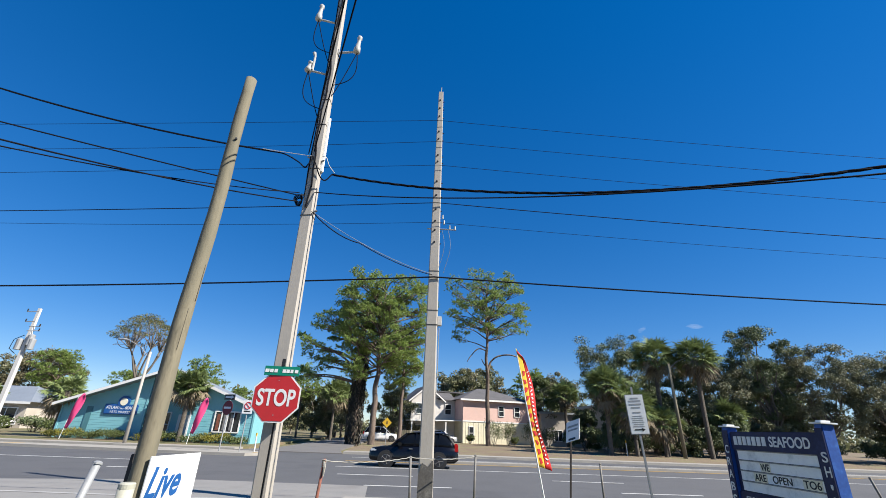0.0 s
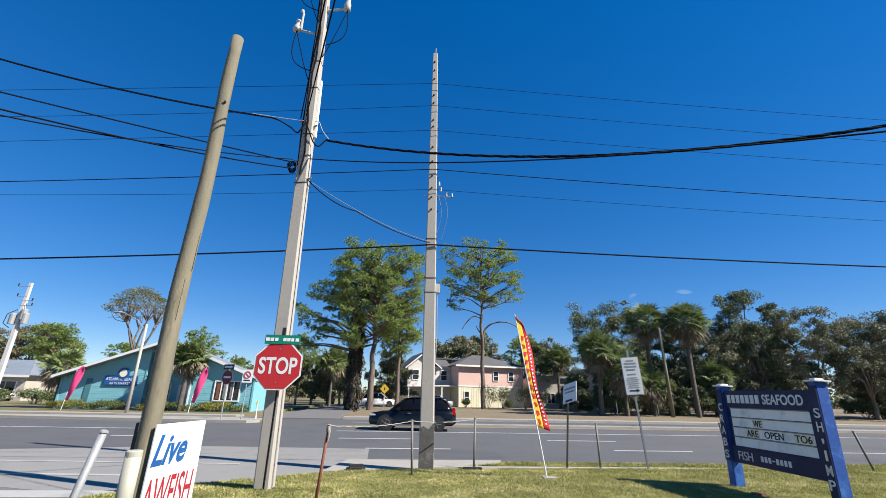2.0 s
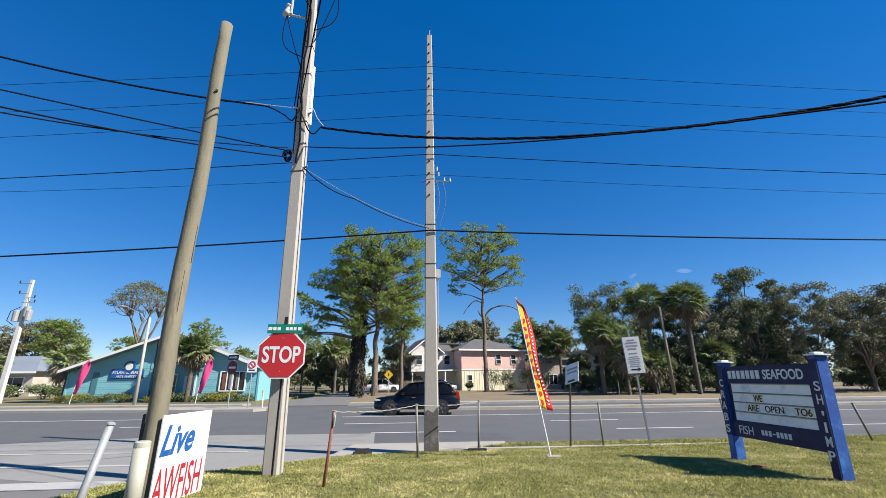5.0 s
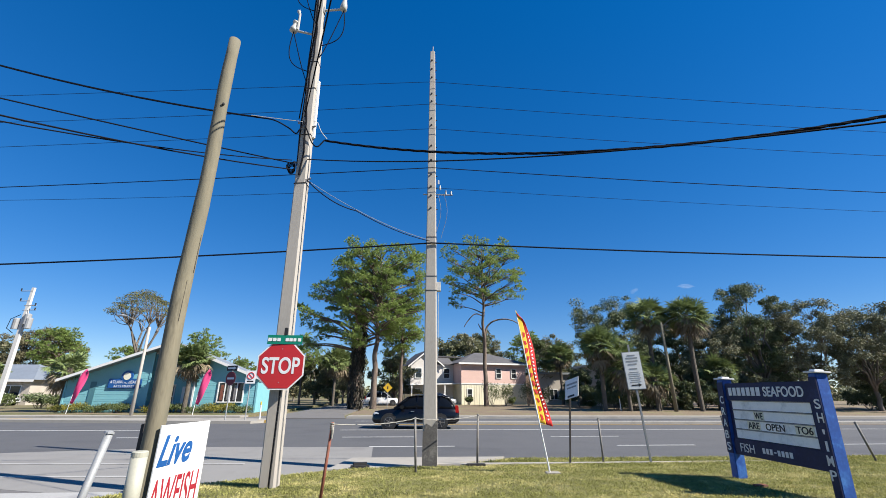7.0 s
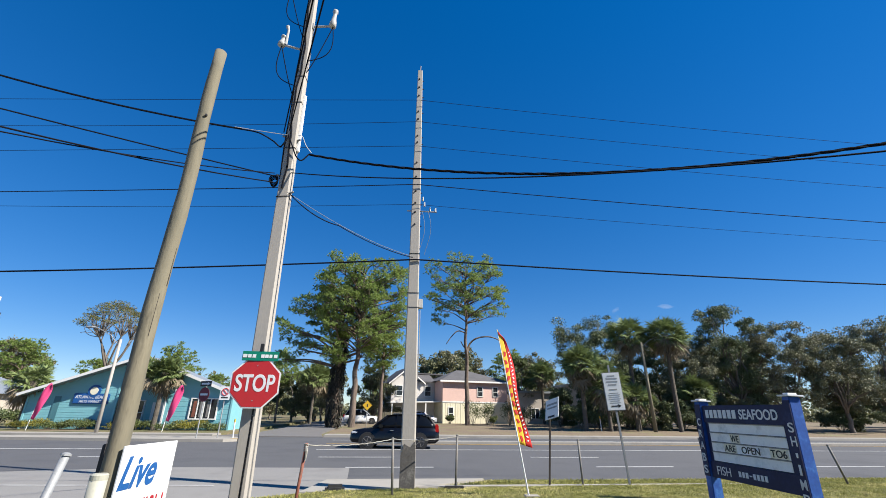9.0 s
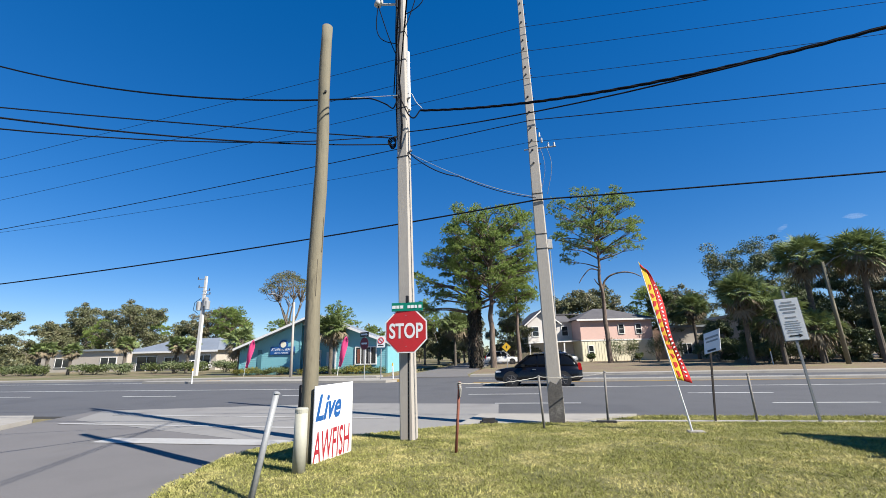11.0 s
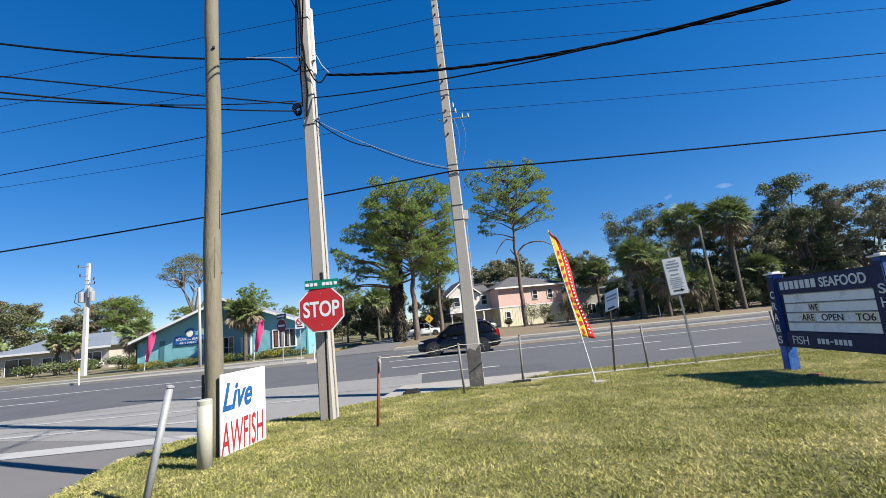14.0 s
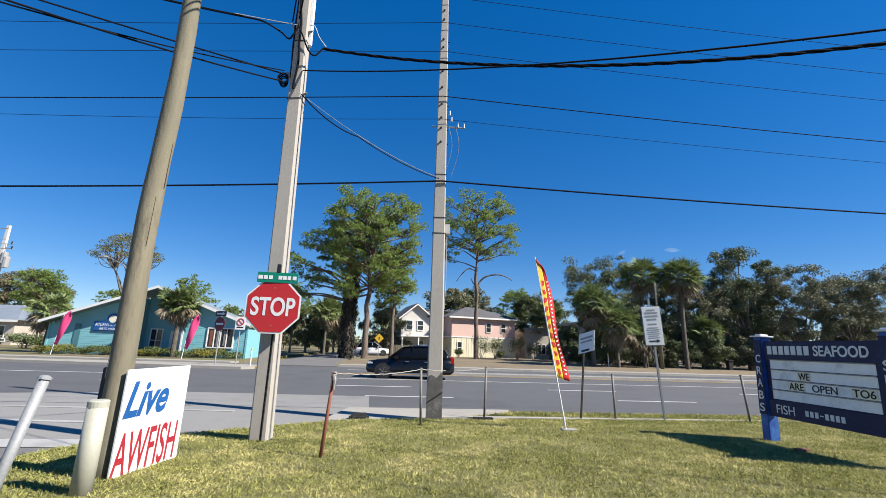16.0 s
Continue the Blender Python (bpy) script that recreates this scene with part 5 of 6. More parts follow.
# dense oaks to the right
for k, (u, v, h, c, ma, lab) in enumerate((
        (26.6, 54, 14.6, 5.2, M_OAK, "dense dark live oak behind palms"),
        (37.5, 50, 11.0, 4.6, M_OAKPALE, "broad live oak with grey-green leaves"),
        (42.0, 48, 15.8, 4.4, M_OAK, "tall live oak with an open crown"),
        (46.5, 46, 12.6, 4.8, M_OAKPALE, "broad live oak with grey-green leaves"),
        (52.5, 45, 12.2, 4.8, M_OAKPALE, "broad live oak with grey-green leaves"),
        (60, 46, 13.2, 5.4, M_OAKPALE, "broad live oak with grey-green leaves"),
        (70, 48, 13.5, 6.0, M_OAK, "broad live oak with dark leaves"),
        (33.0, 58, 10.0, 5.0, M_OAK, "dense dark live oak behind palms"),
        (49, 58, 12.5, 6.5, M_OAK, "dense dark live oak behind the first row"),
        (82, 52, 13.0, 6.5, M_OAKPALE, "broad live oak with grey-green leaves"),
        (37.6, 56, 12.4, 4.4, M_OAK, "dense dark live oak behind palms"))):
    oak(road(u, v, FZ), h, c, lab, 70 + k, 58, 235, ma, 0.26, 0.2, 0.11, 0.2)
for k, (u, v, h, c, ma, lab) in enumerate((
        (24.5, 49, 4.2, 2.6, M_OAK, "dark understorey thicket tree"), (35, 46.5, 4.4, 2.9, M_OAK, "dark understorey thicket tree"), (40.5, 46, 3.6, 2.6, M_OAKPALE, "dark understorey thicket tree"),
        (30, 47.5, 3.6, 2.4, M_OAK, "dark understorey thicket tree"), (45, 50, 5.0, 3.4, M_OAK, "dark understorey thicket tree"), (57, 49, 5.0, 3.6, M_OAK, "dark understorey thicket tree"),
        (22.5, 55, 5.0, 2.6, M_OAK, "dark understorey thicket tree"), (26.5, 54, 5.2, 3.0, M_OAK, "dark understorey thicket tree"), (31, 54, 5.4, 3.0, M_OAK, "dark understorey thicket tree"))):
    oak(road(u, v, FZ), h, c, lab, 90 + k, 32, 170, ma, 0.12, 0.22, 0.12, 0.08)
# woods behind the houses
base = [oak(road(-92, 88, FZ), 15.5, 7.0, "leafy oak in the wood behind the houses", 110, 52, 150, M_FAROAK, 0.35, 0.42, 0.24, 0.2),
        oak(road(-112, 84, FZ), 11.0, 6.5, "leafy oak in the wood behind the houses", 111, 48, 150, M_FAROAK, 0.3, 0.42, 0.24, 0.15),
        oak(road(-72, 92, FZ), 14.0, 6.0, "rusty-leaved tree in the wood behind the houses", 112, 44, 150, M_AUTUMN, 0.3, 0.36, 0.2, 0.2),
        pine(road(-64, 86, FZ), 12.5, 6.0, 4.4, "pine in the wood behind the houses", 113, 34, 44, 0.3, length=0.4, width=0.1, pad=1.05)]
rng = np.random.default_rng(9)
for k, (u, v, s) in enumerate(((-128, 82, 1.0), (-142, 84, 0.95), (-103, 90, 0.9), (-84, 96, 1.0), (-70, 95, 0.75), (-55, 92, 0.8), (-47, 88, 0.5), (-34, 84, 0.62), (-28, 78, 0.55), (-20, 84, 0.6), (-118, 98, 1.1), (-98, 99, 1.15), (-15, 92, 0.62),
                               (11, 92, 1.2), (27, 92, 1.1), (4, 96, 0.8), (30, 84, 0.8), (-2, 104, 0.75), (62, 70, 0.9), (90, 66, 1.0), (105, 60, 1.0), (40, 74, 0.8), (17.5, 96, 0.95))):
    src = base[(0, 1, 3, 1, 0, 3)[k % 6]]
    copy_thing(src, road(u, v, FZ, 70 * k) @ Matrix.Scale(s, 4))
oak(road(-12.3, 64, FZ), 6.4, 3.2, "leafy roadside tree with pale green leaves", 120, 40, 190, M_FAROAK, 0.2, 0.24, 0.13, 0.12)
oak(road(-9.8, 74, FZ), 8.4, 4.2, "leafy roadside tree with pale green leaves", 121, 40, 190, M_FAROAK, 0.2, 0.24, 0.13, 0.12)
oak(road(-1.5, 68, FZ), 8.0, 3.6, "leafy yard tree beside the house", 122, 40, 190, M_FAROAK, 0.2, 0.24, 0.13, 0.12)
oak(road(21.5, 68, FZ), 10.5, 3.2, "slim leafy tree beyond the house", 123, 34, 220, M_SHRUB, 0.18, 0.24, 0.13, 0.3)
pine(road(-14.0, 62, FZ), 9.0, 4.2, 2.6, "slim pine beyond the teal building", 124, 22, 50, 0.16, pad=0.7)
pine(road(-26, 58, FZ), 9.0, 4.6, 2.8, "slim pine beyond the teal building", 125, 22, 50, 0.16, pad=0.7)
# shrubs and hedges
for k, (u, v, r, h) in enumerate(((12.5, 62, 1.3, 3.0), (14.6, 62.5, 1.0, 2.6), (17.2, 60, 1.4, 3.2), (18.8, 58, 1.2, 2.4), (21.5, 47, 1.0, 2.2), (9.5, 64, 0.6, 1.0), (16, 64.6, 0.6, 1.0))):
    shrub(road(u, v, FZ), r, h, "loose garden shrub in front of the pale house", 200 + k, 1500, M_SHRUB)
for k, u in enumerate((-27, -25.2, -23.2, -20.3, -19, -16.6, -15.2, -13.6)):
    shrub(road(u, 39.0, FZ), 1.35, 0.5 if k % 2 else 0.66, "low ragged shrub along the teal wall", 220 + k, 1900, M_SHRUB if k % 3 else M_FARLEAF, 0.2, 0.035)
for k, u in enumerate((-31, -33, -36, -38.5, -42, -46, -49, -54, -57, -62, -66, -70, -75, -80, -86)):
    shrub(road(u, 46 + (k % 3), FZ), 1.7, 1.25, "low green hedge shrub near the street", 240 + k, 1300, M_SHRUB if k % 2 else M_OAK, 0.22, 0.12)
for k, u in enumerate((23, 25.5, 28, 33, 36, 39.5, 43, 47, 55, 61, 66)):
    shrub(road(u, 46.6 + 0.9 * (k % 3), FZ), 1.8, 1.9, "dark shrub under the trees", 270 + k, 2600, M_OAK, 0.18, 0.09)


def far_woods():
    """Distant belt of trees that closes the view at the horizon."""
    rng = np.random.default_rng(77)
    n = 26000
    u = rng.uniform(-260, 260, n)
    v = 140 + rng.uniform(-14, 30, n) - 0.0009 * u * u
    top = 6.5 + 2.2 * np.sin(u * 0.09) + 1.6 * np.sin(u * 0.23 + 1) + 1.2 * np.sin(u * 0.61)
    z = rng.uniform(0, 1, n) * top
    a = radians(ROAD_TURN)
    p = np.stack([u * math.cos(a) - v * math.sin(a), u * math.sin(a) + v * math.cos(a), z - 0.4], 1)
    ob = leaf_mesh("far_woods", p, rng.normal(size=(n, 3)), 1.5, 1.0, M_FAROAK, None, rng)
    tagged(ob, "distant belt of dark green woods", "woods", kind="stuff")


far_woods()

# ---- buildings ----


def window(parent, x0, x1, z0, z1, y, panes=1, rail=True, frame_m=M_TRIM, name="window"):
    """A framed window on a wall that looks to -y at depth y."""
    w = part(name, box(x0, x1, y - 0.02, y + 0.05, z0, z1), M_GLASS, parent)
    f = 0.09
    bm = bmesh.new()
    box(x0 - f, x0, y - 0.07, y + 0.04, z0 - f, z1 + f, 0, bm)
    box(x1, x1 + f, y - 0.07, y + 0.04, z0 - f, z1 + f, 0, bm)
    box(x0, x1, y - 0.07, y + 0.04, z1, z1 + f, 0, bm)
    box(x0, x1, y - 0.09, y + 0.04, z0 - f, z0, 0, bm)
    part("frame", bm, frame_m, w)
    for k in range(1, panes):
        x = x0 + (x1 - x0) * k / panes
        part("mullion", box(x - 0.04, x + 0.04, y - 0.06, y, z0, z1), frame_m, w)
    if rail:
        zm = (z0 + z1) / 2
        part("rail", box(x0, x1, y - 0.05, y - 0.02, zm - 0.03, zm + 0.03), frame_m, w)
    return w


def clapboards(parent, outline_top, x0, x1, y, z0, step, material, name="siding"):
    """Overlapping boards on a wall that looks to -y; each board ends where the slope of the wall's top cuts it."""
    bm = bmesh.new()
    z = z0
    while True:
        xs = [x for x in np.linspace(x0, x1, 121) if outline_top(x) > z + step * 0.5]
        if len(xs) < 2:
            break
        a, b = xs[0], xs[-1]
        vs = [bm.verts.new(p) for p in ((a, y - 0.02, z), (b, y - 0.02, z), (b, y - 0.008, z + step), (a, y - 0.008, z + step), (a, y, z), (b, y, z))]
        bm.faces.new(vs[:4])
        bm.faces.new((vs[4], vs[5], vs[1], vs[0]))
        z += step
    return part(name, bm, material, parent)


def teal_building():
    t = thing("shop_building", road(0, 0, FZ), "teal clapboard shop with a low gabled roof and white trim", "building")

    def top(x):
        return 5.75 - 0.375 * abs(x + 20.0)
    for name, x0, x1, y in (("left_wall", -28.3, -21.7, 40.0), ("entry_wall", -21.7, -17.7, 41.6), ("right_wall", -17.7, -12.5, 39.5)):
        xs = [x0] + ([-20.0] if x0 < -20 < x1 else []) + [x1]
        outline = [(x0, -0.2), (x1, -0.2)] + [(x, top(x) - 0.12) for x in xs[::-1]]
        wall = part(name, prism(outline, y, y + 0.2), M_TEAL, t)
        clapboards(wall, lambda x: top(x) - 0.1, x0 + 0.05, x1 - 0.05, y, 0.1, 0.19, M_TEAL)
        for x in (x0, x1):
            part("corner_trim", box(x - 0.07, x + 0.07, y - 0.06, y + 0.02, -0.2, top(x) - 0.14), M_TRIM if x == -17.7 else M_TEAL, wall)
    part("side_wall", box(-28.3, -28.1, 40.2, 44.5, -0.2, 2.5), M_TEAL, t)
    part("side_wall", box(-12.7, -12.5, 39.7, 44.5, -0.2, 2.5), M_TEAL, t)
    part("return_wall", box(-17.9, -17.7, 39.7, 41.6, -0.2, 4.5), M_TEAL, t)
    part("return_wall", box(-21.9, -21.7, 40.2, 41.6, -0.2, 4.8), M_TEAL, t)
    part("back_wall", prism([(-28.3, -0.2), (-12.5, -0.2), (-12.5, 2.5), (-28.3, 2.5)], 44.3, 44.5), M_TEAL, t)
    for s, xe in ((-1, -28.5), (1, -12.2)):
        x1 = -20.0
        roof = part("roof", prism([(x1, 5.78), (xe, 5.78 - 0.375 * abs(xe + 20)), (xe, 5.66 - 0.375 * abs(xe + 20)), (x1, 5.66)], 39.0, 41.9), M_METALROOF, t)
        part("fascia", prism([(x1, 5.8), (xe, 5.8 - 0.375 * abs(xe + 20)), (xe, 5.58 - 0.375 * abs(xe + 20)), (x1, 5.58)], 38.94, 39.0), M_TRIM, roof)
    part("flat_roof", box(-28.3, -12.5, 41.9, 44.5, 2.5, 2.6), M_METALROOF, t)
    w = window(t, -15.62, -13.62, 0.9, 2.4, 39.46, 4, False)
    # first strip paints a reddish reflection into the pane, the others are grey
    for k in range(3):
        part("pane_strip", box(-15.47 + 0.55 * k, -15.22 + 0.55 * k, 39.42, 39.438, 1.0, 2.25), M_RUST if k == 0 else M_SHADEGREY, w)
    window(t, -21.2, -20.3, 0.35, 2.2, 41.56, 2, True)
    door = part("door", box(-19.6, -18.6, 41.5, 41.6, -0.1, 2.1), M_TRIM, t)
    part("handle", box(-18.75, -18.7, 41.44, 41.5, 0.9, 1.1), M_GALV, door)
    # thin dark strip laid on the siding where a shadow falls
    part("shadow_strip", box(-26.35, -25.88, 39.93, 39.975, 0.05, 2.45, 0.01), M_TEALSHADE, t, "narrow dark teal strip standing in for a shadow on the wall")
    s = part("wall_sign", box(-24.95, -22.25, 39.86, 39.94, 1.9, 2.7, 0.05), M_LETTERBLUE, t, "blue name board with a round emblem")
    part("emblem", tube([(-23.5, 39.93, 2.9), (-23.5, 39.84, 2.9)], 0.48, 20), M_LETTERBLUE, s)
    part("emblem_disc", tube([(-23.5, 39.84, 2.9), (-23.5, 39.82, 2.9)], 0.3, 18), M_TAN, s)
    lettering("ATLANTIC BEACH", 2.4, 0.24, Matrix.Translation((-23.6, 39.855, 2.43)) @ FACE, M_LETTER, s, bold=0.01)
    lettering("ARTS", 0.6, 0.19, Matrix.Translation((-24.15, 39.855, 2.09)) @ FACE, M_LETTER, s)
    lettering("MARKET", 0.95, 0.19, Matrix.Translation((-23.25, 39.855, 2.09)) @ FACE, M_LETTER, s)
    return t


teal_building()


def pale_house():
    t = thing("two_storey_house", road(8.7, 66, FZ, 11) @ pose(-8.3, -66, 0), "two-storey house, pink above and cream below, with a grey hip roof", "house")
    x0, x1, y0, y1, e = 8.3, 19.0, 66.0, 77.0, 6.05
    part("lower_wall", box(x0, x1, y0, y1, -0.2, 3.0), M_CREAMWALL, t)
    part("upper_wall", box(x0, x1, y0 - 0.03, y1, 3.01, e), M_PINK, t)
    part("band", box(x0 - 0.03, x1 + 0.03, y0 - 0.07, y0 - 0.03, 2.92, 3.08), M_TRIM, t)
    for k in range(27):
        x = x0 + 0.1 + k * 0.4
        part("batten", box(x - 0.03, x + 0.03, y0 - 0.03, y0, -0.2, 2.92), M_CREAMWALL, t)
    bm = bmesh.new()
    ov = 0.55
    a = [bm.verts.new(p) for p in ((x0 - ov, y0 - ov, e), (x1 + ov, y0 - ov, e), (x1 + ov, y1 + ov, e), (x0 - ov, y1 + ov, e))]
    r = [bm.verts.new(p) for p in ((x0 + 4.2, (y0 + y1) / 2, 8.1), (x1 - 4.6, (y0 + y1) / 2, 8.1))]
    for f in ((a[0], a[1], r[1], r[0]), (a[1], a[2], r[1]), (a[2], a[3], r[0], r[1]), (a[3], a[0], r[0]), a[::-1]):
        bm.faces.new(f)
    roof = part("roof", bm, M_SHINGLE, t)
    part("fascia", box(x0 - ov - 0.03, x1 + ov + 0.03, y0 - ov - 0.06, y0 - ov, e - 0.22, e + 0.02), M_TRIM, roof)
    part("soffit", box(x0 - ov, x1 + ov, y0 - ov + 0.01, y0, e - 0.06, e - 0.01), M_TRIM, roof)
    for x in (14.0, 16.55):
        window(t, x, x + 0.75, 3.9, 5.2, y0 - 0.05)
    window(t, 9.3, 9.95, 0.6, 2.2, y0 - 0.02)
    # lower-roofed wing with a gable
    wing = part("wing_wall", prism([(1.3, -0.2), (x0 - 0.02, -0.2), (x0 - 0.02, 6.0), (6.1, 6.0), (3.7, 7.9), (1.3, 6.0)], 70.0, 78.0), M_PALEWALL, t)
    part("wing_roof", prism([(0.8, 5.75), (3.7, 8.1), (6.6, 5.85), (6.5, 5.7), (3.7, 7.9), (0.9, 5.6)], 69.5, 78.2), M_SHINGLE, t)
    part("wing_roof", prism([(4.2, 7.6), (x0 + 3, 7.5), (x0 + 3, 7.3), (4.2, 7.4)], 73.0, 74.0), M_SHINGLE, t)
    bm = bmesh.new()
    vs = [bm.verts.new(p) for p in ((5.4, 69.6, 6.05), (x0, 69.6, 6.05), (x0, 74, 7.6), (4.2, 74, 7.6), (5.4, 69.6, 5.9), (x0, 69.6, 5.9))]
    bm.faces.new(vs[:4])
    bm.faces.new((vs[4], vs[5], vs[1], vs[0]))
    part("link_roof", bm, M_SHINGLE, t)
    part("gable_trim", prism([(0.75, 5.62), (3.7, 8.02), (6.65, 5.72), (6.65, 5.5), (3.7, 7.8), (0.75, 5.4)], 69.42, 69.5), M_TRIM, t)
    for x in (2.1, 3.9):
        window(t, x, x + 0.9, 3.9, 5.3, 69.96)
    window(t, 6.7, 7.6, 3.9, 5.3, 69.96)
    for x in (2.0, 4.0):
        window(t, x, x + 0.9, 0.7, 2.2, 69.96)
    part("porch_roof", prism([(0.6, 2.75), (8.9, 2.95), (8.9, 3.1), (0.6, 2.9)], 66.8, 70.0), M_TRIM, t, "white porch roof")
    for x in (0.9, 3.4, 6.0, 8.6):
        part("porch_post", box(x - 0.08, x + 0.08, 66.9, 67.06, -0.2, 2.8), M_TRIM, t)
    part("porch_floor", box(0.7, 8.8, 66.8, 70, -0.2, 0.15), M_CONCRETE, t)
    return t


pale_house()


def low_building(u0, u1, v0, v1, eave, ridge, label, wall, roof, openings):
    t = thing("low_building", road(0, 0, FZ), label, "building")
    part("wall", box(u0, u1, v0, v1, -0.2, eave), wall, t)
    if ridge > eave:
        ov = 0.7
        bm = bmesh.new()
        a = [bm.verts.new(p) for p in ((u0 - ov, v0 - ov, eave), (u1 + ov, v0 - ov, eave), (u1 + ov, v1 + ov, eave), (u0 - ov, v1 + ov, eave))]
        d = min(u1 - u0, v1 - v0) * 0.35
        r = [bm.verts.new(p) for p in ((u0 + d, (v0 + v1) / 2, ridge), (u1 - d, (v0 + v1) / 2, ridge))]
        for f in ((a[0], a[1], r[1], r[0]), (a[1], a[2], r[1]), (a[2], a[3], r[0], r[1]), (a[3], a[0], r[0]), a[::-1]):
            bm.faces.new(f)
        part("roof", bm, roof, t)
        part("fascia", box(u0 - ov, u1 + ov, v0 - ov - 0.04, v0 - ov, eave - 0.25, eave + 0.02), M_TRIM, t)
    else:
        part("roof", box(u0 - 0.3, u1 + 0.3, v0 - 0.4, v1 + 0.3, eave, eave + 0.3), roof, t)
    for x0, x1, z0, z1 in openings:
        window(t, x0, x1, z0, z1, v0 - 0.02, 2, False)
    return t


low_building(-60.0, -45.2, 58, 68, 2.95, 5.0, "low beige building with a grey metal hip roof", M_STUCCO, M_METALROOF, ((-59, -55.5, 0.0, 2.2), (-54, -51.5, 0.4, 2.0), (-48.5, -46.2, 0.8, 2.2)))
low_building(-80.0, -63.0, 60, 70, 3.3, 3.3, "low flat-roofed beige building behind palms", M_STUCCO, M_METALROOF, ((-77, -74, 0.8, 2.2), (-68, -65, 0.8, 2.2)))
low_building(20.9, 27.6, 67.5, 74, 4.5, 4.5, "pale grey flat-roofed building behind trees", M_STUCCO, M_METALROOF, ((22.8, 24, 0.8, 2.2),))
low_building(28.4, 41.0, 62, 72, 5.6, 5.6, "beige stucco building half hidden by trees", M_STUCCO, M_METALROOF, ((29, 30.5, 0.8, 2.2), (33, 34.5, 3.4, 4.8)))
# unseen walls, added to close the place off behind the viewpoint
shop = thing("shop_behind", pose(0, 0, 0), "plain pale wall of an assumed shop, unseen behind the lawn", "building")
part("wall", box(8.8, 16.0, -14.0, 2.6, -0.3, 3.0), M_STUCCO, shop)
part("wall", box(-0.9, 8.78, -15.0, -9.0, -0.3, 3.6), M_STUCCO, shop)
# unseen shrub, added only for the shadow it throws across the lawn
shrub(pose(7.2, 3.55, lawn_z(7.2, 3.55)), 1.2, 2.1, "dense rounded shrub added out of view to cast a shadow", 290, 12000, M_SHRUB, 0.13, 0.08)

# ---- street furniture across the road ----


def far_pole():
    t = thing("utility_pole", road(-33.3, 40, FZ, 0), "pale leaning concrete utility pole with transformers", "utility pole")
    top = Vector((0.0, 0, 10.45))
    part("shaft", tube([(0, 0, -0.3), top * 0.5, top], [0.25, 0.21, 0.15], 4, turn=math.pi / 4), M_PALEPOLE, t)
    for dx, dz in ((-0.45, 7.2), (0.55, 7.25), (0.35, 7.6)):
        part("transformer", tube([(dx, -0.1, dz - 0.45), (dx, -0.1, dz + 0.4), (dx, -0.1, dz + 0.5)], [0.26, 0.26, 0.16], 12), M_GALV, t)
    for z, w in ((8.4, 0.9), (9.2, 0.7), (8.8, 0.8), (10.1, 0.9)):
        part("bracket", tube([(-w * (1 if z > 9 else 0.3), -0.1, z), (w * 0.9 if z < 9 else 0.1, -0.1, z + 0.05)], 0.035, 6), M_GALV, t)
        part("insulator", tube([(w * 0.8 if z < 9 else -w, -0.1, z), (w * 0.8 if z < 9 else -w, -0.1, z + 0.25)], 0.05, 8), M_BLACK, t)
    part("cable_loop", tube([(-0.2, -0.2, 8.0), (-0.9, -0.2, 7.6), (-1.0, -0.2, 6.8), (-0.4, -0.2, 6.4)], 0.03, 5), M_CABLE, t)


far_pole()


def street_light(u, v, h, reach, lean, label, r=0.13, material=None):
    t = thing("street_lamp", road(u, v, FZ), label, "street lamp")
    part("pole", tube([(0, 0, -0.2), (lean, 0, h)], [r, r * 0.66], 10), material or M_POLE, t, smooth=True)
    a = Vector((lean, 0, h - 0.5))
    part("arm", tube([a, a + Vector((reach * 0.4, 0, 0.8)), a + Vector((reach, 0, 1.35))], 0.025, 6), M_GALV, t)
    e = a + Vector((reach, 0, 1.33))
    s = 1 if reach > 0 else -1
    part("lamp_head", tube([e, e + Vector((0.3 * s, 0, 0.03)), e + Vector((0.75 * s, 0, 0.0))], [0.05, 0.1, 0.05], 8), M_GALV, t)


street_light(-19.5, 34.6, 6.4, -1.9, -0.1, "pale roadside lamp post with a short arm")
street_light(27.4, 42.9, 8.9, 2.5, -0.15, "slightly leaning weathered lamp post before dark trees", 0.19, M_WOODPOLE)


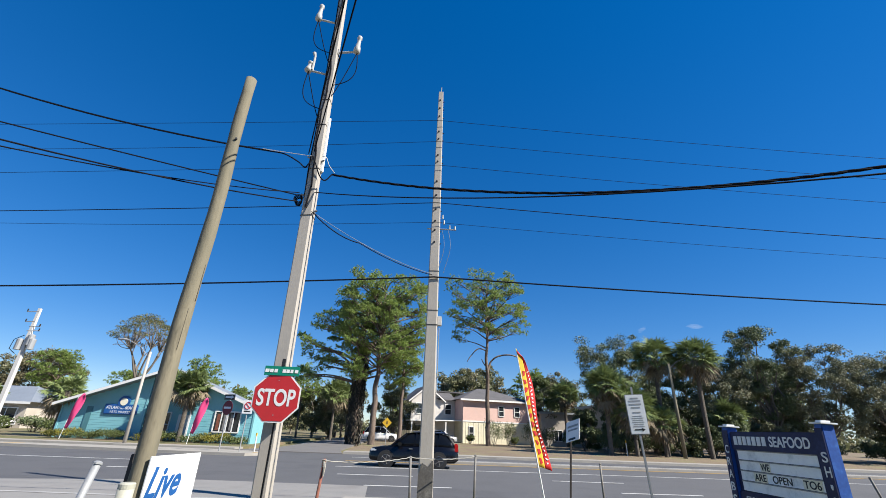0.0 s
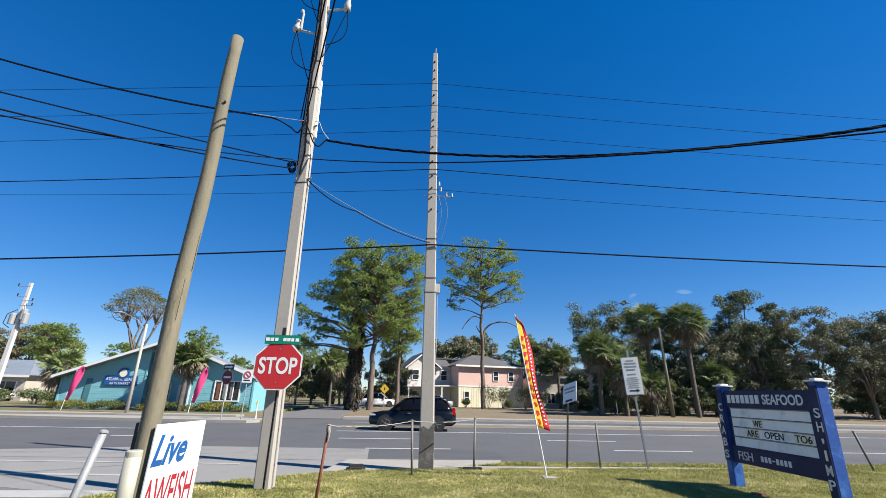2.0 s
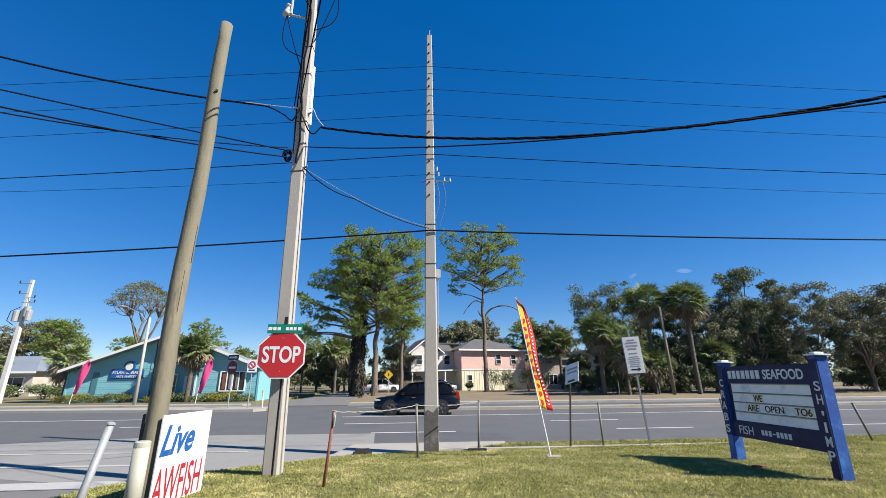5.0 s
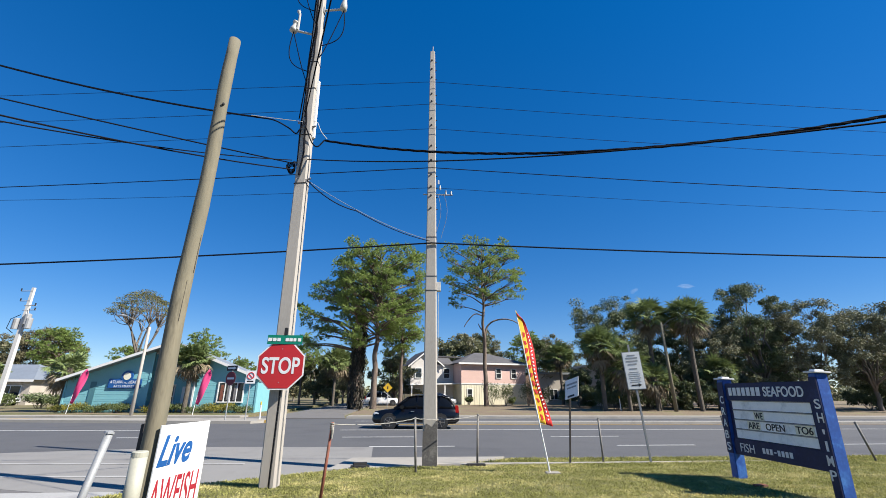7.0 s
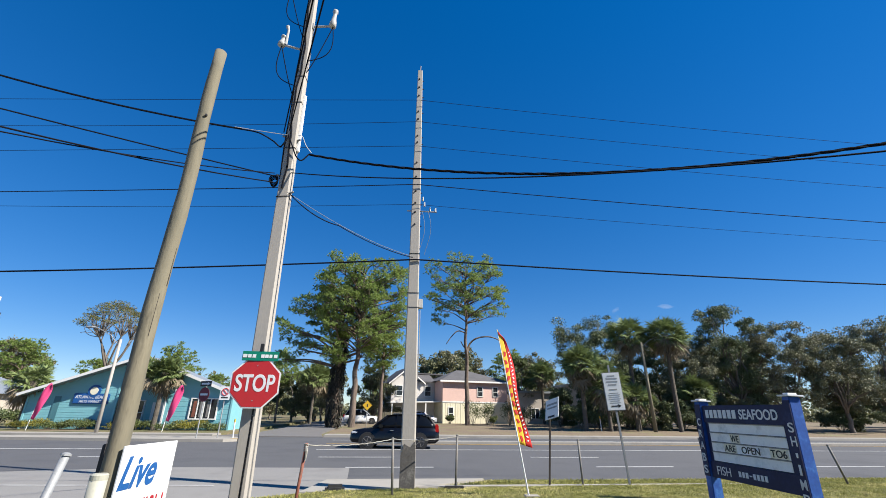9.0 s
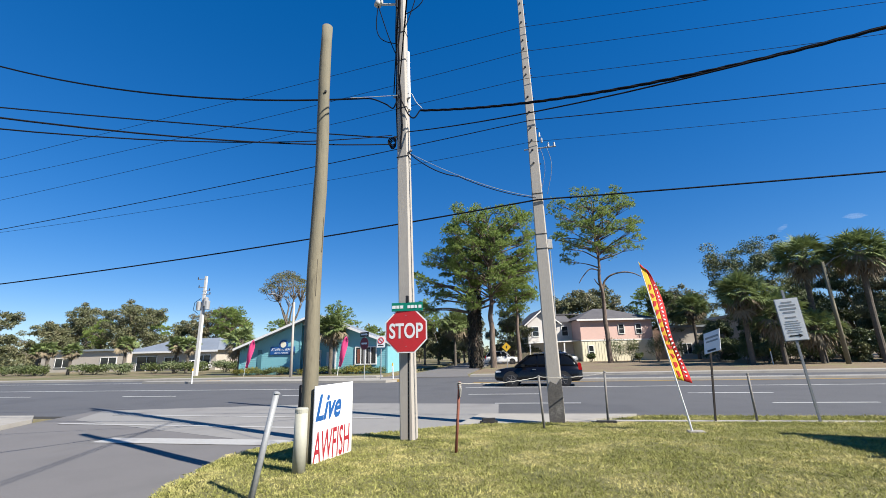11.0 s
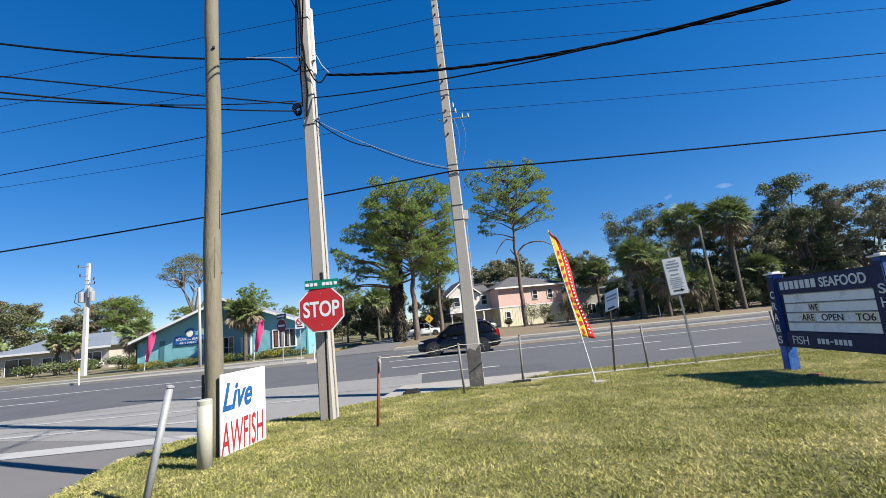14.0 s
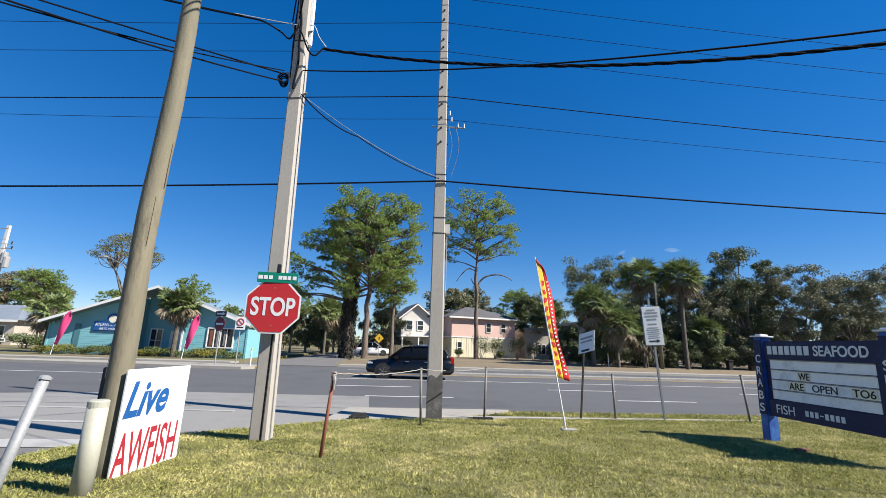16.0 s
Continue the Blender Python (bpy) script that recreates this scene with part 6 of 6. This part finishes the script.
def road_sign(u, v, h, pieces, label, turn=0, name="road_sign"):
    t = thing(name, road(u, v, FZ, turn), label, "road sign")
    part("post", tube([(0, 0, -0.2), (0, 0, h)], 0.035, 8), M_GALV, t)
    for kind, z, w, hh, m in pieces:
        if kind == "disc":
            p = part("panel", tube([(0, -0.05, z), (0, -0.065, z)], w / 2, 24), m, t)
            part("panel_bar", box(-w * 0.35, w * 0.35, -0.072, -0.066, z - 0.06, z + 0.06), M_LETTER, p)
        elif kind == "diamond":
            part("panel", prism([(-w / 2, z), (0, z - w / 2), (w / 2, z), (0, z + w / 2)], -0.065, -0.05), m, t)
            part("pictogram", box(-0.06, 0.06, -0.07, -0.066, z - 0.15, z + 0.15), M_LETTERBLACK, t)
        else:
            p = part("panel", box(-w / 2, w / 2, -0.065, -0.05, z - hh / 2, z + hh / 2, 0.004), m, t)
            if kind == "arrow":
                part("arrow", prism([(-w * 0.4, z - 0.05), (w * 0.15, z - 0.05), (w * 0.15, z - 0.1), (w * 0.42, z), (w * 0.15, z + 0.1), (w * 0.15, z + 0.05), (-w * 0.4, z + 0.05)], -0.07, -0.066), M_LETTER, p)
            if kind == "ban":
                bm = bmesh.new()
                tube([(0.2 * math.cos(a), -0.07, z + 0.08 + 0.2 * math.sin(a)) for a in np.linspace(0, 6.283, 20)], 0.03, 5, bm)
                tube([(-0.14, -0.07, z + 0.22), (0.14, -0.07, z - 0.06)], 0.025, 5, bm)
                part("ban_ring", bm, M_RED, p)
                part("text_bar", box(-0.2, 0.2, -0.07, -0.066, z - 0.3, z - 0.22), M_LETTERBLACK, p)
    return t


road_sign(-10.85, 29.2, 3.1, (("disc", 2.5, 0.85, 0, M_SHADEDRED), ("arrow", 3.13, 0.9, 0.32, M_LETTERBLACK)), "red round no-entry sign below a black one-way arrow", -28)
road_sign(-9.75, 29.5, 3.0, (("ban", 2.6, 0.62, 0.8, M_WHITE),), "white no-turn sign with a red ring")
road_sign(-1.7, 50.5, 2.6, (("diamond", 2.2, 1.05, 0, M_FLAGYEL),), "yellow diamond warning sign on a thin post")
for u, v, h, lab in ((-9.0, 30.0, 1.2, "leaning pale marker stake"), (-24.8, 29.6, 1.1, "white marker post with a yellow top"), (3.0, 27.9, 1.35, "white marker post at the median"), (22.2, 44, 1.4, "white marker stake in the verge")):
    t = thing("marker_stake", road(u, v, ROAD_Z if v < 33 else FZ), lab, "marker post")
    part("stake", tube([(0, 0, -0.1), (-0.05, 0, h)], 0.042, 8), M_WHITE, t)
    part("band", tube([(-0.045, 0, h * 0.85), (-0.05, 0, h * 1.02)], 0.048, 8), M_FLAGYEL, t)
# concrete median island on the far side
isl = part("median", slab([(-13.5, 28.6), (-9.0, 28.3), (-8.2, 29.4), (-8.6, 31.0), (-13.5, 31.6), (-30, 31.0), (-30, 30.4)], -0.62, -0.27), M_CONCRETE)
isl.matrix_world = road(0, 0)
tagged(isl, "pale concrete traffic island with signs", "kerb", kind="structure")
isl = part("median", slab([(2.0, 27.7), (60, 27.7), (60, 28.3), (2.0, 28.3)], -0.62, -0.29), M_CONCRETE)
isl.matrix_world = road(0, 0)
tagged(isl, "long narrow pale concrete median", "kerb", kind="structure")
for u, v in ((-8.0, 29.2), (-23.5, 30.5)):
    ob = part("kerb_nose", box(u - 0.9, u + 0.5, v - 0.14, v + 0.14, -0.5, -0.265, 0.03), M_YELLOW)
    ob.matrix_world = road(0, 0)
    tagged(ob, "yellow painted kerb nose", "kerb", kind="structure")
for u, v, s in ((-25.6, 37.2, 1), (-15.7, 36.0, 1)):
    t = thing("pink_flag", road(u, v, FZ), "bright pink feather flag on a white pole", "flag", group="pink flags")
    part("pole", tube([(-0.2, 0, -0.1), (-0.1, 0.1, 1.5), (0.1, 0.1, 3.0)], 0.025, 6), M_WHITE, t)
    vs, fs = [], []
    for i in range(15):
        f = i / 14
        x, z = 0.0 + 0.55 * f, 0.8 + 2.55 * f
        w = 0.5 * min(1, (1 - f) * 5 + 0.2) ** 0.6 * min(1, f * 2.5 + 0.4)
        for j in range(4):
            vs.append((x - w * 0.5 + w * j / 3, 0.08 * math.sin(f * 7 + j), z - 0.1 * j / 3))
    for i in range(14):
        for j in range(3):
            k = i * 4 + j
            fs.append((k, k + 1, k + 5, k + 4))
    ob = obj("cloth", vs, fs, M_PINKFLAG, t, True)
    ob.modifiers.new("cloth", 'SOLIDIFY').thickness = 0.004
t = thing("wooden_fence", road(1.2, 55, FZ), "short weathered grey wooden fence beside the drive", "fence")
for k in range(9):
    part("board", box(-1.2 + 0.27 * k, -0.97 + 0.27 * k, -0.02, 0.02, -0.1, 1.5 + 0.03 * (k % 2)), M_WOODPOLE, t)
for z in (0.35, 1.15):
    part("rail", box(-1.25, 1.25, 0.021, 0.06, z, z + 0.09), M_WOODPOLE, t)
for u, v in ((-10.2, 70), (-11.0, 70.3), (36.6, 44.9)):
    t = thing("wheeled_bin", road(u, v, FZ), "dark wheeled rubbish bin at the roadside", "bin")
    part("body", tube([(0, 0, 0.05), (0, 0, 1.0)], [0.3, 0.38], 4, turn=math.pi / 4), M_TYRE, t)
    part("lid", box(-0.32, 0.32, -0.34, 0.34, 1.0, 1.07, 0.02), M_TYRE, t)

# ---- vehicles ----


def car(m, paint, label, length=4.65, height=1.68, half=0.93, kind="suv"):
    """Front towards -x. Body in cross-sections along the length, glass house above, wheels, lamps."""
    t = thing("car", m, label, "car")
    L, H = length / 2, height
    sill, belt = 0.32, 1.02 * height / 1.68

    def loft(stations, name, material, smooth=True):
        bm = bmesh.new()
        rings = []
        for x, z0, z1, w0, w1 in stations:
            zm = z0 + (z1 - z0) * 0.62
            ring = [(-w0, z0), (-w0 * 1.02, z0 + (z1 - z0) * 0.3), (-(w0 + w1) / 2 * 1.01, zm), (-w1, z1 - 0.04), (-w1 * 0.86, z1), (w1 * 0.86, z1), (w1, z1 - 0.04), ((w0 + w1) / 2 * 1.01, zm), (w0 * 1.02, z0 + (z1 - z0) * 0.3), (w0, z0)]
            rings.append([bm.verts.new((x, y, z)) for y, z in ring])
        for a, b in zip(rings, rings[1:]):
            n = len(a)
            for k in range(n):
                bm.faces.new((a[k], a[(k + 1) % n], b[(k + 1) % n], b[k]))
        bm.faces.new(rings[0])
        bm.faces.new(rings[-1][::-1])
        bmesh.ops.recalc_face_normals(bm, faces=bm.faces)
        return part(name, bm, material, t, smooth=smooth)
    hood = belt - 0.03
    loft([(-L, 0.42, 0.72, half * 0.72, half * 0.66), (-L + 0.12, 0.3, 0.86, half * 0.88, half * 0.8), (-L + 0.6, 0.26, hood - 0.05, half * 0.97, half * 0.88), (-L + 1.25, 0.25, hood, half, half * 0.93), (0, 0.25, belt, half, half * 0.95), (L - 0.9, 0.25, belt + 0.03, half, half * 0.95), (L - 0.2, 0.28, belt + 0.02, half * 0.95, half * 0.9), (L, 0.42, belt - 0.1, half * 0.82, half * 0.78)], "body", paint)
    back = L - 0.15 if kind == "suv" else L - 0.75
    loft([(-L + 1.15, belt - 0.05, belt + 0.0, half * 0.9, half * 0.84), (-L + 1.95, belt - 0.05, H - 0.1, half * 0.92, half * 0.72), (-L + 2.3, belt - 0.05, H - 0.03, half * 0.92, half * 0.7), (back - 0.75, belt - 0.05, H - 0.05, half * 0.92, half * 0.69), (back - 0.3, belt - 0.05, H - 0.16, half * 0.9, half * 0.66), (back, belt - 0.05, belt + 0.06, half * 0.86, half * 0.76)], "glass_house", M_CARGLASS)
    roof = loft([(-L + 1.85, H - 0.1, H - 0.075, half * 0.73, half * 0.69), (-L + 2.3, H - 0.045, H, half * 0.72, half * 0.68), (0.4, H - 0.03, H + 0.015, half * 0.71, half * 0.67), (back - 0.6, H - 0.05, H, half * 0.7, half * 0.66), (back - 0.15, H - 0.15, H - 0.11, half * 0.66, half * 0.62)], "roof", paint)
    for s in (-1, 1):
        for pts in ([(-L + 1.15, 0.87, belt - 0.01), (-L + 1.92, 0.735, H - 0.07)], [(0.05, 0.915, belt - 0.02), (0.1, 0.72, H - 0.03)], [(back - 0.95, 0.915, belt), (back - 0.85, 0.71, H - 0.05)], [(back - 0.02, 0.82, belt + 0.03), (back - 0.4, 0.68, H - 0.12)]):
            part("pillar", tube([(x, s * half * y * 1.005, z) for x, y, z in pts], 0.04, 6), paint, t)
        part("roof_rail", tube([(-L + 2.2, s * half * 0.68, H + 0.02), (0.3, s * half * 0.67, H + 0.05), (back - 0.6, s * half * 0.66, H + 0.02)], 0.015, 6), M_CHROME, t)
        part("mirror", box(-L + 1.5, -L + 1.72, s * half * 1.06 - 0.09, s * half * 1.06 + 0.09, belt - 0.02, belt + 0.15, 0.03), paint, t)
        part("headlight", box(-L + 0.06, -L + 0.4, s * half * 0.72 - 0.14, s * half * 0.72 + 0.13, 0.7, 0.82, 0.03), M_LAMPCLEAR, t)
        part("tail_light", box(L - 0.22, L - 0.02, s * half * 0.8 - 0.1, s * half * 0.8 + 0.07, 0.8, 1.15, 0.03), M_LAMPRED, t)
        for x in (-0.25, 0.75):
            part("door_handle", box(x, x + 0.2, s * half * 1.0 - 0.02, s * half * 1.0 + 0.02, belt - 0.16, belt - 0.12, 0.008), M_CHROME, t)
        part("sill_trim", box(-L + 1.3, L - 1.3, s * half - 0.02, s * half + 0.025, 0.24, 0.32, 0.01), M_CHROME, t)
        for x in (-L + 0.92, L - 1.0):
            arch = part("wheel_arch", tube([(x, s * (half - 0.2), 0.36), (x, s * (half + 0.012), 0.36)], 0.43, 24), M_TYRE, t)
            w = part("wheel", tube([(x, s * (half - 0.2), 0.35), (x, s * (half - 0.01), 0.35), (x, s * (half + 0.02), 0.35)], [0.35, 0.355, 0.33], 24), M_TYRE, t)
            part("rim", tube([(x, s * (half + 0.016), 0.35), (x, s * (half + 0.03), 0.35)], [0.25, 0.24], 20), M_CHROME, w)
            part("hub_cap", tube([(x, s * (half + 0.02), 0.35), (x, s * (half + 0.033), 0.35)], [0.235, 0.23], 20), M_BLACK, w)
            for k in range(5):
                a = k * 1.2566
                part("spoke", tube([(x, s * (half + 0.034), 0.35), (x + 0.23 * math.cos(a), s * (half + 0.034), 0.35 + 0.23 * math.sin(a))], 0.013, 5), M_POSTGREY, w)
    part("grille", box(-L - 0.01, -L + 0.1, -half * 0.5, half * 0.5, 0.5, 0.72, 0.02), M_BLACK, t)
    part("bumper_trim", box(-L + 0.0, -L + 0.16, -half * 0.75, half * 0.75, 0.36, 0.42, 0.02), M_CHROME, t)
    part("plate", box(L - 0.02, L + 0.015, -0.16, 0.16, 0.6, 0.72), M_WHITE, t)
    return t


car(road(0.9, 25.0, ROAD_Z, -6), M_CARBLACK, "black compact sport utility car waiting on the road")
car(road(5.1, 61.5, FZ, 195), M_CARSILVER, "silver car parked by the pale house", 4.4, 1.6)
car(road(-2.8, 60.5, FZ, 185), M_CARWHITE, "white car parked beneath the pines", 4.6, 1.75)
car(road(-47.2, 56.2, FZ, 185), M_CARWHITE, "white car parked outside the low building", 4.4, 1.5, kind="sedan")

# ---- wisps of cloud, far off ----
for k, (x, y, z, sx, sz) in enumerate(((2400, 4000, 1022, 120, 14), (1900, 4050, 985, 50, 10))):
    rng = np.random.default_rng(300 + k)
    bm = bmesh.new()
    for j in range(7):
        off = (j - 3) / 3
        c = Vector((x + off * sx * 0.6, y + 40 * j, z + rng.normal() * sz * 0.15 + 0.08 * off * sx))
        wide = 0.75 - 0.4 * abs(off)
        bmesh.ops.create_icosphere(bm, subdivisions=4, radius=1, matrix=Matrix.LocRotScale(c, None, (sx * wide, 12, sz * wide * rng.uniform(0.5, 1.0))))
    tagged(part("cloud", bm, M_CLOUD, smooth=True), "small thin white cloud wisp", "cloud", kind="structure")
